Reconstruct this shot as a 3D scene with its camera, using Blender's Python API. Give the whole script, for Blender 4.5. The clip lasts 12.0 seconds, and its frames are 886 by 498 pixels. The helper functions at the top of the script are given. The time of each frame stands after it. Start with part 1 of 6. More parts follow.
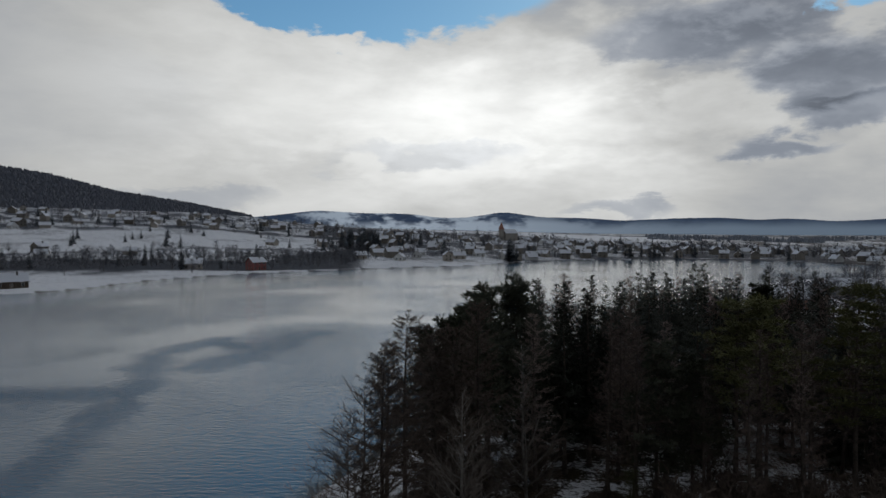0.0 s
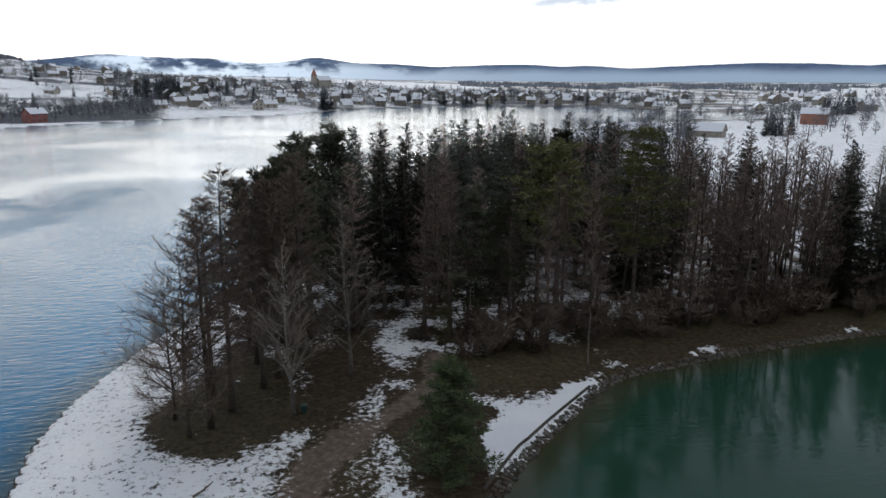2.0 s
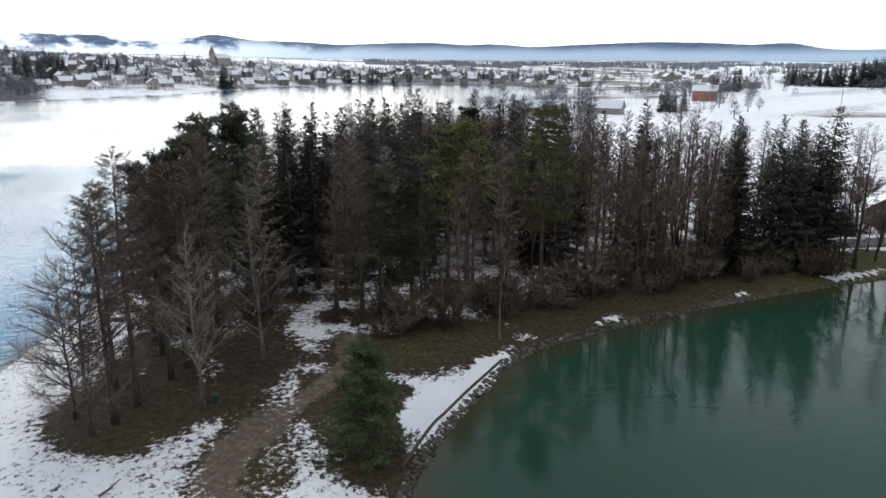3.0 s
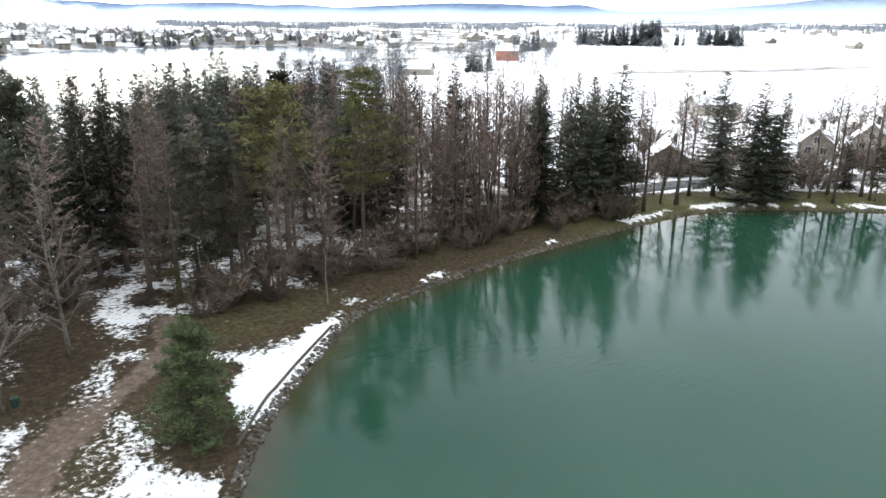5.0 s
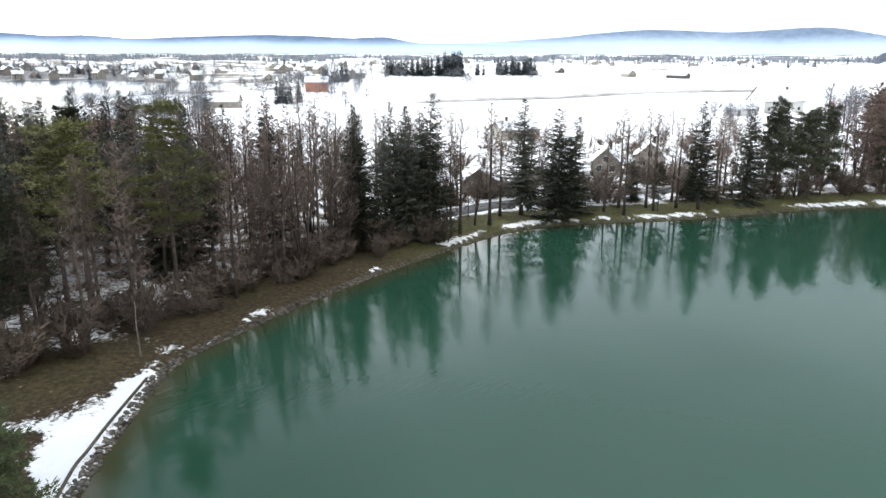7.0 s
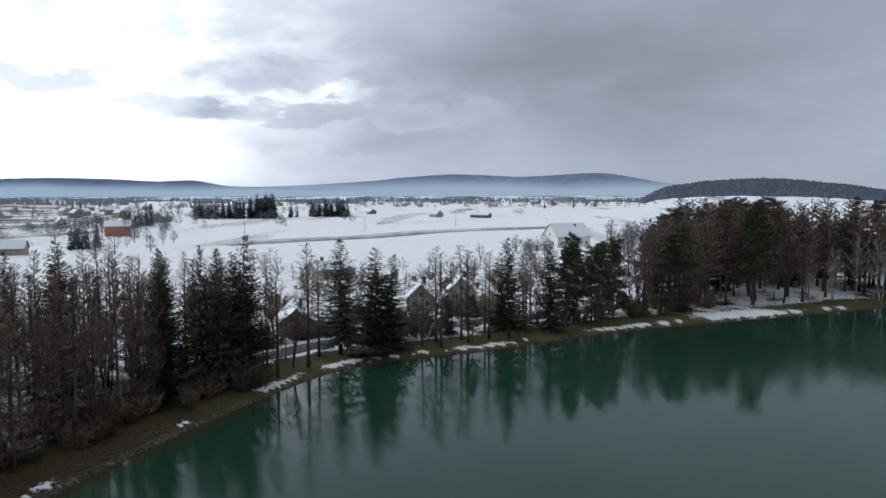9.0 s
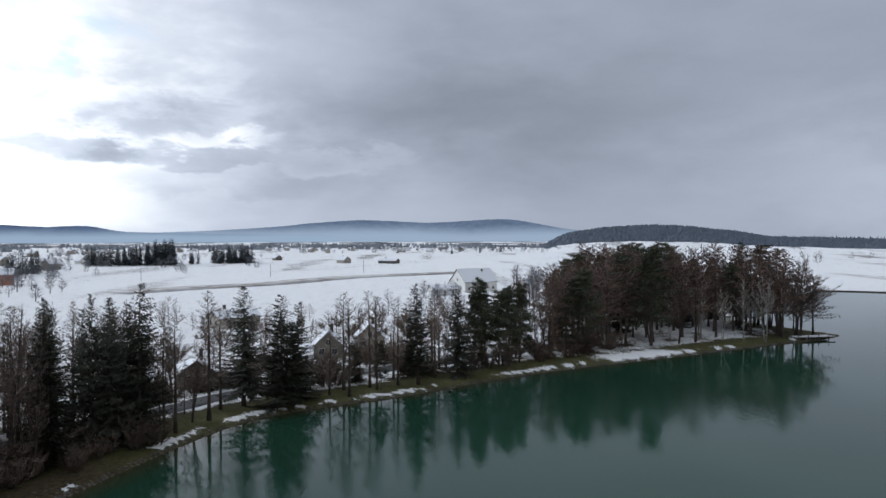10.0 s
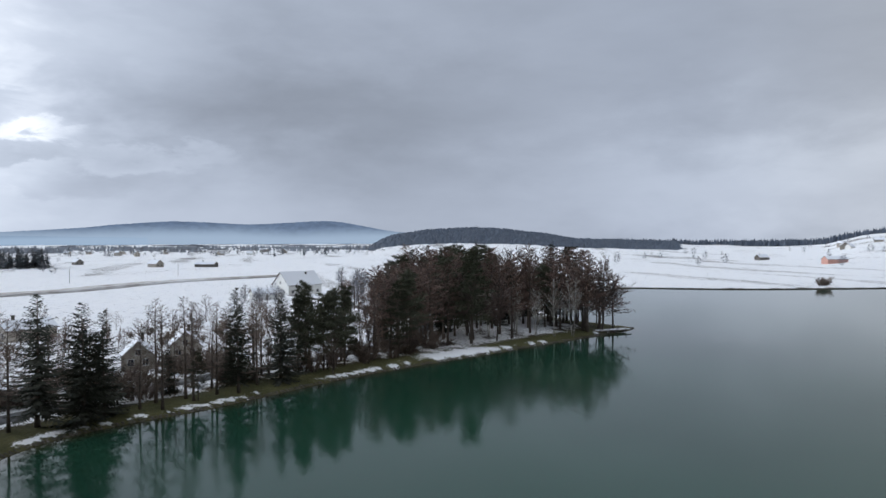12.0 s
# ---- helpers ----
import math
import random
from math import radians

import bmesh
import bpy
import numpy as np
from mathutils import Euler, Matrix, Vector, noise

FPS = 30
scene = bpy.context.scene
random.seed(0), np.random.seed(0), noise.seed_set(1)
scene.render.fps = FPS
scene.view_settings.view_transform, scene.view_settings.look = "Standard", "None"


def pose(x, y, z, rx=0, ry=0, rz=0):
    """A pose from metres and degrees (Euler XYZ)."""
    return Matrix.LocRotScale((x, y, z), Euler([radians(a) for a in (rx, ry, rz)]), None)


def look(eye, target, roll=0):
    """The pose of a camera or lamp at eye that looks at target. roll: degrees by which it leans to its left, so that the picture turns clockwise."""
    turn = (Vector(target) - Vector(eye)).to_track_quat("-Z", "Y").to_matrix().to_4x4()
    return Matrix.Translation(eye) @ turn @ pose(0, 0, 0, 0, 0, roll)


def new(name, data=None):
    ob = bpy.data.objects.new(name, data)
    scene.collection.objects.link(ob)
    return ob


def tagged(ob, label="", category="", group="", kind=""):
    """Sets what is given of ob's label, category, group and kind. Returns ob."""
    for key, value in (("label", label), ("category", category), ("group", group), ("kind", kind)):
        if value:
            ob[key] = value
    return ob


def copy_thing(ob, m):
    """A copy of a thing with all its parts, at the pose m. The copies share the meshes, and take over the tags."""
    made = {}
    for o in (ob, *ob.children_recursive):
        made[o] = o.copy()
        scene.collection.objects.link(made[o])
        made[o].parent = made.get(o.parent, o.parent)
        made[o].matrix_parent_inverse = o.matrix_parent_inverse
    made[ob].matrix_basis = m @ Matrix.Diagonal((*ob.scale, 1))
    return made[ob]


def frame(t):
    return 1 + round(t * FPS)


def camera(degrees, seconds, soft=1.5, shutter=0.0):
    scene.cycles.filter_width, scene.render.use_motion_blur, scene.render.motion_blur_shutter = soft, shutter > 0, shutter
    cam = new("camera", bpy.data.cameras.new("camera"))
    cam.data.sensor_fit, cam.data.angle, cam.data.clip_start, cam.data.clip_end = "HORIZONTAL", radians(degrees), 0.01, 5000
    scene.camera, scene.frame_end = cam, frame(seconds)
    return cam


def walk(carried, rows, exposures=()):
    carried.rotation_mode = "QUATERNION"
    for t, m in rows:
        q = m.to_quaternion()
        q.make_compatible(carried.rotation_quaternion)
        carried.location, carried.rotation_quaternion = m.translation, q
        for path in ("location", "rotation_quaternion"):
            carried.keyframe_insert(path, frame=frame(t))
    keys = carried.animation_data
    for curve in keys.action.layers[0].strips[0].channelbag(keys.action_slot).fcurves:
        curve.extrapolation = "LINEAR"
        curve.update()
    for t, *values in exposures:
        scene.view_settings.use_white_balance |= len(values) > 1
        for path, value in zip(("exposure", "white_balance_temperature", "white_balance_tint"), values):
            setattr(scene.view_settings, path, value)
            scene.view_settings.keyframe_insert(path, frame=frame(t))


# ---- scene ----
# ------------------------------------------------------------------ camera
EYE = 25.0
cam = camera(64.25, 12.0, soft=1.48)
# seconds, heading, tilt, lean: the camera hovers and turns on the spot
TURN = [
    (0.0, 0.00, -1.41, 0.10), (0.5, -3.69, -7.81, 0.15), (1.0, -7.34, -13.16, 0.12), (1.5, -11.08, -13.45, 0.06),
    (2.0, -14.79, -13.62, 0.04), (2.5, -18.54, -14.29, -0.01), (3.0, -22.26, -15.28, -0.04),
    (5.0, -37.19, -18.19, -0.10), (5.5, -40.93, -18.89, -0.13), (6.0, -44.69, -19.35, -0.18),
    (6.5, -48.43, -18.63, -0.15), (7.0, -52.12, -15.80, -0.13), (9.0, -66.96, -4.60, 0.05),
    (9.5, -70.68, -2.51, 0.06), (10.0, -74.42, -0.90, 0.09), (10.5, -78.16, -0.85, 0.06),
    (11.0, -81.90, -0.82, 0.06), (11.5, -85.61, -0.80, 0.06), (12.0, -88.58, -0.75, 0.12),
]
ROWS = [(t, look((0, 0, EYE), (-math.sin(radians(a)) * math.cos(radians(e)), math.cos(radians(a)) * math.cos(radians(e)),
                               EYE + math.sin(radians(e))), -r)) for t, a, e, r in TURN]
EXPOSURES = [(0.0, -0.45, 6500, 10), (0.5, -0.42, 6500, 10), (1.0, 0.25, 6500, 10), (1.5, 0.85, 6550, 10), (2.0, 1.05, 6600, 10), (2.5, 1.3, 6650, 10), (3.0, 1.65, 6750, 10),
             (5.0, 2.88, 7000, 8), (5.5, 2.98, 7050, 8), (6.5, 2.98, 7050, 8), (7.0, 2.65, 6950, 8), (9.0, 1.15, 6500, 10), (9.5, 1.1, 6500, 10),
             (10.5, 1.18, 6500, 10), (12.0, 1.27, 6500, 10)]
walk(cam, ROWS, EXPOSURES)


def toward(az, el):
    """Unit vector at az degrees left of straight ahead and el degrees up."""
    a, e = radians(az), radians(el)
    return Vector((-math.sin(a) * math.cos(e), math.cos(a) * math.cos(e), math.sin(e)))


# ------------------------------------------------------------------ node helper
class Nodes:
    """Short hand for building node trees."""

    def __init__(self, tree):
        self.t = tree
        tree.nodes.clear()

    def add(self, kind):
        return self.t.nodes.new(kind)

    def put(self, sock, val):
        if isinstance(val, bpy.types.NodeSocket):
            self.t.links.new(val, sock)
        elif isinstance(val, (tuple, list)) and len(val) == 3 and sock.type == "RGBA":
            sock.default_value = (*val, 1)
        else:
            sock.default_value = val

    def math(self, op, a, b=0.0, c=0.0, clamp=False):
        n = self.add("ShaderNodeMath")
        n.operation, n.use_clamp = op, clamp
        for s, v in zip(n.inputs, (a, b, c)):
            self.put(s, v)
        return n.outputs[0]

    def vec(self, op, a, b=(0, 0, 0)):
        n = self.add("ShaderNodeVectorMath")
        n.operation = op
        self.put(n.inputs[0], a)
        self.put(n.inputs[1], b)
        return n.outputs["Value"] if op in ("DOT_PRODUCT", "LENGTH", "DISTANCE") else n.outputs[0]

    def noise(self, vec, scale, detail=4, rough=0.55, dist=0.0, lac=2.0):
        n = self.add("ShaderNodeTexNoise")
        self.put(n.inputs["Vector"], vec)
        for k, v in (("Scale", scale), ("Detail", detail), ("Roughness", rough), ("Distortion", dist), ("Lacunarity", lac)):
            self.put(n.inputs[k], v)
        return n.outputs["Fac"]

    def ramp(self, x, lo, hi, a=0.0, b=1.0, smooth=True):
        n = self.add("ShaderNodeMapRange")
        n.interpolation_type, n.clamp = "SMOOTHSTEP" if smooth else "LINEAR", True
        for k, v in (("Value", x), ("From Min", lo), ("From Max", hi), ("To Min", a), ("To Max", b)):
            self.put(n.inputs[k], v)
        return n.outputs[0]

    def mix(self, f, a, b, blend="MIX"):
        n = self.add("ShaderNodeMix")
        n.data_type, n.blend_type = "RGBA", blend
        self.put(n.inputs[0], f)
        self.put(n.inputs[6], a)
        self.put(n.inputs[7], b)
        return n.outputs[2]


# ------------------------------------------------------------------ world: broken cloud over a low winter sun
SUN_AZ, SUN_EL = -17.0, 22.0


def build_world():
    world = bpy.data.worlds.new("winter_sky")
    scene.world = world
    world.use_nodes = True
    n = Nodes(world.node_tree)
    sky = n.add("ShaderNodeTexSky")
    sky.sky_type = "NISHITA"
    sky.sun_disc = False
    sky.sun_elevation = radians(SUN_EL)
    sky.sun_rotation = radians(-SUN_AZ)
    sky.air_density, sky.dust_density, sky.ozone_density = 1.0, 0.15, 3.0
    way = n.add("ShaderNodeTexCoord").outputs["Generated"]
    sep = n.add("ShaderNodeSeparateXYZ")
    n.put(sep.inputs[0], way)
    squash = n.vec("MULTIPLY", way, (1, 1, 2.3))
    big = n.noise(squash, 2.6, 5, 0.5, 0.1)
    fine = n.noise(squash, 8.0, 9, 0.56, 0.15)
    wisp = n.noise(n.vec("MULTIPLY", way, (1, 1, 3.2)), 5.0, 6, 0.58, 0.2)
    wob1 = n.math("MULTIPLY", n.math("SUBTRACT", big, 0.5), 24.0)
    wob2 = n.math("MULTIPLY", n.math("SUBTRACT", fine, 0.5), 9.0)
    # degrees to the right of the first heading, and degrees up, ruffled by the clouds' own shapes
    right = n.math("MULTIPLY", n.math("ARCTAN2", sep.outputs[0], sep.outputs[1]), 57.2958)
    right = n.math("ADD", right, wob1)
    climb = n.math("MULTIPLY", n.math("ARCSINE", sep.outputs[2]), 57.2958)
    climb = n.math("ADD", climb, wob2)

    def soft(az, el, wide, tall):
        u = n.math("POWER", n.math("DIVIDE", n.math("SUBTRACT", right, az), wide), 2.0)
        v = n.math("POWER", n.math("DIVIDE", n.math("SUBTRACT", climb, el), tall), 2.0)
        return n.math("POWER", 2.718, n.math("MULTIPLY", n.math("ADD", u, v), -1.0))

    def total(*terms):
        out = terms[0]
        for t in terms[1:]:
            out = n.math("ADD", out, t)
        return out

    def times(x, k):
        return n.math("MULTIPLY", x, k)

    east = n.math("MULTIPLY", n.math("ARCTAN2", sep.outputs[0], sep.outputs[1]), 57.2958)
    tuft = n.noise(n.vec("MULTIPLY", way, (1, 1, 2.6)), 13.0, 7, 0.60, 0.35)
    east = total(east, times(n.math("SUBTRACT", fine, 0.5), 9.0), times(n.math("SUBTRACT", tuft, 0.5), 5.0))
    rise = n.math("MULTIPLY", n.math("ARCSINE", sep.outputs[2]), 57.2958)
    rise = total(rise, times(n.math("SUBTRACT", fine, 0.5), 4.5), times(n.math("SUBTRACT", tuft, 0.5), 3.5))

    def dab(az, el, wide, tall):
        """One small cloud with a ragged rim: where it lies and how far it reaches, in degrees."""
        u = n.math("POWER", n.math("DIVIDE", n.math("SUBTRACT", east, az), wide), 2.0)
        v = n.math("POWER", n.math("DIVIDE", n.math("SUBTRACT", rise, el), tall), 2.0)
        return n.ramp(n.math("ADD", u, v), 0.25, 1.5, 1.0, 0.0)

    # clear sky shows in a few gaps and overhead
    gap = total(times(dab(-6, 20.2, 16, 5.0), 1.3), times(dab(33, 17.5, 6, 3), 0.9), times(soft(43, 14, 7, 6), 0.42), times(soft(-12, 34, 27, 11), 1.3))
    gap = total(gap, times(n.math("SUBTRACT", fine, 0.5), 0.9))
    mask = n.ramp(gap, 0.28, 0.72, 1.0, 0.0)
    # cloud brightness: thin and lit round the sun, thick and grey away from it
    lum = total(0.172, times(soft(4, 7, 40, 15), 0.68), times(soft(4, 9, 13, 6), 0.42), times(soft(45, 6, 12, 9), 0.24), times(soft(-22, 10, 24, 12), 0.20), times(soft(-10, 30, 40, 14), 0.28),
                times(soft(116, 4, 16, 5), 0.085), times(soft(95, 1, 60, 6), 0.012))
    # thin bright cloud overhead
    lum = total(lum, n.ramp(climb, 26, 62, 0.0, 0.20))
    ruffle = n.ramp(total(times(big, 0.5), times(wisp, 0.5)), 0.32, 0.68, 0.20, -0.20)
    calm = total(0.35, times(soft(10, 8, 40, 30), 0.65))
    lum = n.math("MULTIPLY", lum, total(1.0, n.math("MULTIPLY", ruffle, calm)))
    puff = n.math("MULTIPLY", n.ramp(fine, 0.43, 0.58), total(times(soft(26, 15, 11, 6), 0.6), times(soft(50, 10, 13, 5), 0.25), times(soft(0, 6, 22, 3), 0.25)))
    lum = n.math("MULTIPLY", lum, n.math("SUBTRACT", 1.0, n.math("MULTIPLY", puff, 0.72), clamp=True))
    lum = n.math("SUBTRACT", lum, times(soft(73, 10, 16, 4.5), 0.050))
    # ragged grey scraps of cloud in front of the bright sheet
    scraps = total(times(dab(20, 15.0, 8, 1.8), 0.36), times(dab(28.5, 11.4, 6, 2.4), 0.38), times(dab(30, 8.6, 4.5, 1.3), 0.40), times(dab(25.5, 6.0, 3.2, 1.0), 0.42),
                   times(dab(14, 1.7, 4.0, 0.9), 0.28), times(dab(-1.5, 6.0, 7, 1.1), 0.14), times(dab(-30, 10, 12, 5), 0.06), times(dab(-20, 2.6, 6, 1.0), 0.18),
                   times(dab(38.5, 8.4, 5, 1.0), 0.30), times(dab(46, 6.4, 6, 1.1), 0.32), times(dab(55, 6.4, 8, 1.0), 0.26), times(dab(52, 9.2, 6, 1.5), 0.24),
                   times(soft(73, 9.8, 19, 4.0), 0.06), times(dab(58, 4.4, 9, 1.4), 0.12), times(dab(66, 6.2, 6, 0.9), -0.14), times(dab(57, 7.8, 4, 0.8), -0.22))
    lum = n.math("MULTIPLY", lum, n.math("SUBTRACT", 1.0, scraps))
    # unseen bank added above the gap dims reflections; overcast thickens away from the sun
    lum = n.math("MULTIPLY", lum, n.math("SUBTRACT", 1.0, times(soft(24, 33, 24, 11), 0.62)))
    lum = n.math("MULTIPLY", lum, n.ramp(n.vec("DOT_PRODUCT", way, (0.34, 0.94, 0.25)), -0.8, -0.15, 0.68, 1.0))
    lum = n.math("MAXIMUM", lum, 0.05)
    tone = n.mix(n.ramp(lum, 0.14, 0.72), (0.838, 0.957, 1.178), (0.988, 1.0, 0.985))
    tone = n.mix(n.ramp(n.vec("DOT_PRODUCT", way, (0.34, 0.94, 0.0)), -0.5, 0.1, 0.75, 0.0), tone, (0.955, 0.99, 1.03))
    tone = n.mix(n.math("MULTIPLY", scraps, 1.3, clamp=True), tone, (0.85, 0.96, 1.15))
    cloud = n.vec("SCALE", tone)
    n.put(cloud.node.inputs["Scale"], lum)
    clear = n.vec("SCALE", n.vec("MULTIPLY", sky.outputs[0], (0.74, 1.02, 1.06)))
    n.put(clear.node.inputs["Scale"], 0.10)
    bg = n.add("ShaderNodeBackground")
    n.put(bg.inputs["Color"], n.mix(mask, clear, cloud))
    n.put(bg.inputs["Strength"], 1.0)
    n.put(n.add("ShaderNodeOutputWorld").inputs["Surface"], bg.outputs[0])


build_world()
sun_data = bpy.data.lights.new("sun", "SUN")
sun_data.energy, sun_data.angle, sun_data.color = 0.5, radians(10), (1.0, 0.95, 0.88)
sun = new("sun", sun_data)
sun.matrix_world = look(toward(SUN_AZ, SUN_EL) * 100, (0, 0, 0))


# ------------------------------------------------------------------ materials
def material(name):
    m = bpy.data.materials.new(name)
    m.use_nodes = True
    n = Nodes(m.node_tree)
    out = n.add("ShaderNodeOutputMaterial")
    p = n.add("ShaderNodeBsdfPrincipled")
    n.put(out.inputs["Surface"], p.outputs[0])
    geo = n.add("ShaderNodeNewGeometry")
    return m, n, p, geo, out


def bump(n, p, height, strength, distance):
    b = n.add("ShaderNodeBump")
    n.put(b.inputs["Height"], height)
    n.put(b.inputs["Strength"], strength)
    n.put(b.inputs["Distance"], distance)
    n.put(p.inputs["Normal"], b.outputs[0])


def rough_surface(name, dark, light, scale, rough=0.85, relief=0.02, vary=0.25, snow=0.0, metal=0.0):
    """A worn surface: two scales of colour change, a change from piece to piece, and snow on what faces up."""
    m, n, p, geo, out = material(name)
    pos = geo.outputs["Position"]
    a = n.noise(pos, scale, 5)
    b = n.noise(pos, scale * 0.13, 3)
    f = n.ramp(n.math("ADD", n.math("MULTIPLY", a, 0.6), n.math("MULTIPLY", b, 0.4)), 0.35, 0.65)
    col = n.mix(f, dark, light)
    info = n.add("ShaderNodeObjectInfo")
    v = n.ramp(info.outputs["Random"], 0, 1, 1 - vary, 1 + vary, False)
    sc = n.vec("SCALE", col)
    n.put(sc.node.inputs["Scale"], v)
    col = sc
    if snow > 0:
        s = n.add("ShaderNodeSeparateXYZ")
        n.put(s.inputs[0], geo.outputs["Normal"])
        k = n.math("ADD", n.math("MULTIPLY", s.outputs[2], 0.8), n.math("MULTIPLY", n.noise(pos, scale * 0.4, 4), 0.9))
        col = n.mix(n.ramp(k, 1.35 - snow, 1.5 - snow), col, (0.80, 0.83, 0.88))
    n.put(p.inputs["Base Color"], col)
    n.put(p.inputs["Roughness"], rough)
    n.put(p.inputs["Metallic"], metal)
    if relief:
        bump(n, p, a, 0.6, relief)
    return m


def foliage(name, dark, light, snow=0.0, scale=0.9):
    m, n, p, geo, out = material(name)
    pos = geo.outputs["Position"]
    isl = geo.outputs["Random Per Island"]
    info = n.add("ShaderNodeObjectInfo")
    f = n.math("ADD", n.math("MULTIPLY", isl, 0.6), n.math("MULTIPLY", n.noise(pos, scale, 3), 0.4))
    col = n.mix(f, dark, light)
    sc = n.vec("SCALE", col)
    n.put(sc.node.inputs["Scale"], n.ramp(info.outputs["Random"], 0, 1, 0.75, 1.3, False))
    col = sc
    if snow > 0:
        k = n.math("ADD", n.math("MULTIPLY", isl, 0.5), n.math("MULTIPLY", n.noise(pos, 0.7, 3), 0.7))
        col = n.mix(n.ramp(k, 1.0 - snow, 1.06 - snow), col, (0.75, 0.79, 0.85))
    n.put(p.inputs["Base Color"], col)
    n.put(p.inputs["Roughness"], 0.7)
    n.put(p.inputs["Specular IOR Level"], 0.25)
    return m


def ground_material():
    """Snow over turf, leaf litter and a trodden dirt path, by the cover painted on the ground's corners."""
    m, n, p, geo, out = material("winter_ground")
    pos = geo.outputs["Position"]
    att = n.add("ShaderNodeAttribute")
    att.attribute_name = "cover"
    s = n.add("ShaderNodeSeparateColor")
    n.put(s.inputs[0], att.outputs["Color"])
    snow, turf, dirt = s.outputs[0], s.outputs[1], s.outputs[2]
    woods = att.outputs["Alpha"]
    fine = n.noise(pos, 2.3, 10, 0.7)
    mid = n.noise(pos, 0.28, 5, 0.6)
    far = n.noise(pos, 0.012, 5, 0.6)
    litter = n.mix(n.ramp(fine, 0.35, 0.65), (0.028, 0.020, 0.012), (0.080, 0.056, 0.034))
    grass = n.mix(n.ramp(n.math("ADD", fine, n.math("MULTIPLY", mid, 0.6)), 0.55, 1.0), (0.044, 0.046, 0.016), (0.112, 0.108, 0.044))
    mud = n.mix(n.ramp(fine, 0.3, 0.7), (0.095, 0.072, 0.056), (0.205, 0.160, 0.125))
    soil = n.mix(turf, litter, grass)
    soil = n.mix(n.ramp(n.math("ADD", dirt, n.math("MULTIPLY", n.math("SUBTRACT", fine, 0.5), 0.6)), 0.35, 0.6), soil, mud)
    # woodland floor and far soil go blue-grey: haze painted into the colour
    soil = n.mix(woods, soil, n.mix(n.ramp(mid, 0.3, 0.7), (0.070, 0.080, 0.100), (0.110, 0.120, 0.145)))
    white = n.mix(n.ramp(mid, 0.3, 0.7), (0.85, 0.868, 0.90), (0.92, 0.93, 0.945))
    edge = n.math("ADD", snow, n.math("ADD", n.math("MULTIPLY", n.math("SUBTRACT", fine, 0.5), 2.3), n.math("MULTIPLY", n.math("SUBTRACT", mid, 0.5), 0.7)))
    edge = n.math("ADD", edge, n.math("MULTIPLY", n.math("SUBTRACT", far, 0.5), 0.25))
    n.put(p.inputs["Base Color"], n.mix(n.ramp(edge, 0.37, 0.66), soil, white))
    n.put(p.inputs["Roughness"], 0.9)
    n.put(p.inputs["Specular IOR Level"], 0.2)
    lumps = n.noise(pos, 0.9, 6, 0.65)
    bump(n, p, n.math("ADD", n.math("ADD", fine, n.math("MULTIPLY", lumps, 1.2)), n.math("MULTIPLY", edge, 0.5)), 0.8, 0.20)
    return m


def water_material(name, body, ripple, gloss, bands=(), matt=0.22):
    m, n, p, geo, out = material(name)
    pos = geo.outputs["Position"]
    mp = n.add("ShaderNodeMapping")
    n.put(mp.inputs[0], pos)
    mp.inputs["Rotation"].default_value = (0, 0, radians(20))
    mp.inputs["Scale"].default_value = (0.45, 1.5, 1)
    w = n.noise(mp.outputs[0], 1.1, 4, 0.6, 0.4)
    calm = n.ramp(n.noise(pos, 0.012, 3, 0.5, 0.6), 0.40, 0.62, 0.35, 1.0)
    tone = n.noise(pos, 0.02, 3)
    col = n.mix(n.ramp(tone, 0.3, 0.7), body, tuple(c * 1.25 for c in body))
    att = n.add("ShaderNodeAttribute")
    att.attribute_name = "depth"
    deep = n.math("ADD", att.outputs["Fac"], n.math("MULTIPLY", n.math("SUBTRACT", n.noise(pos, 0.5, 4), 0.5), 0.5), clamp=True)
    n.put(p.inputs["Base Color"], n.mix(deep, (0.045, 0.044, 0.022), col))
    n.put(p.inputs["IOR"], 1.39)
    # wind-ruffled bands on the smooth sheet: each runs from a to b and is r wide
    flat = n.vec("MULTIPLY", pos, (1, 1, 0))
    shift = n.math("MULTIPLY", n.math("SUBTRACT", n.noise(pos, 0.06, 6, 0.65), 0.5), 16.0)
    ruffled = 0.0
    for ax, ay, bx, by, r in bands:
        run = Vector((bx - ax, by - ay, 0))
        u = n.math("DIVIDE", n.vec("DOT_PRODUCT", n.vec("SUBTRACT", flat, (ax, ay, 0)), tuple(run)), run.length_squared, clamp=True)
        foot = n.vec("SCALE", tuple(run))
        n.put(foot.node.inputs["Scale"], u)
        d = n.vec("DISTANCE", flat, n.vec("ADD", foot, (ax, ay, 0)))
        ruffled = n.math("MAXIMUM", ruffled, n.ramp(n.math("ADD", d, shift), r * 0.2, r * 1.5, 1.0, 0.0))
    n.put(p.inputs["Roughness"], n.math("ADD", n.math("MULTIPLY", ruffled, matt), gloss))
    w = n.math("MULTIPLY", w, n.math("ADD", n.math("MULTIPLY", ruffled, 2.2), 1.0))
    bump(n, p, n.math("MULTIPLY", w, calm), ripple, 0.16)
    return m


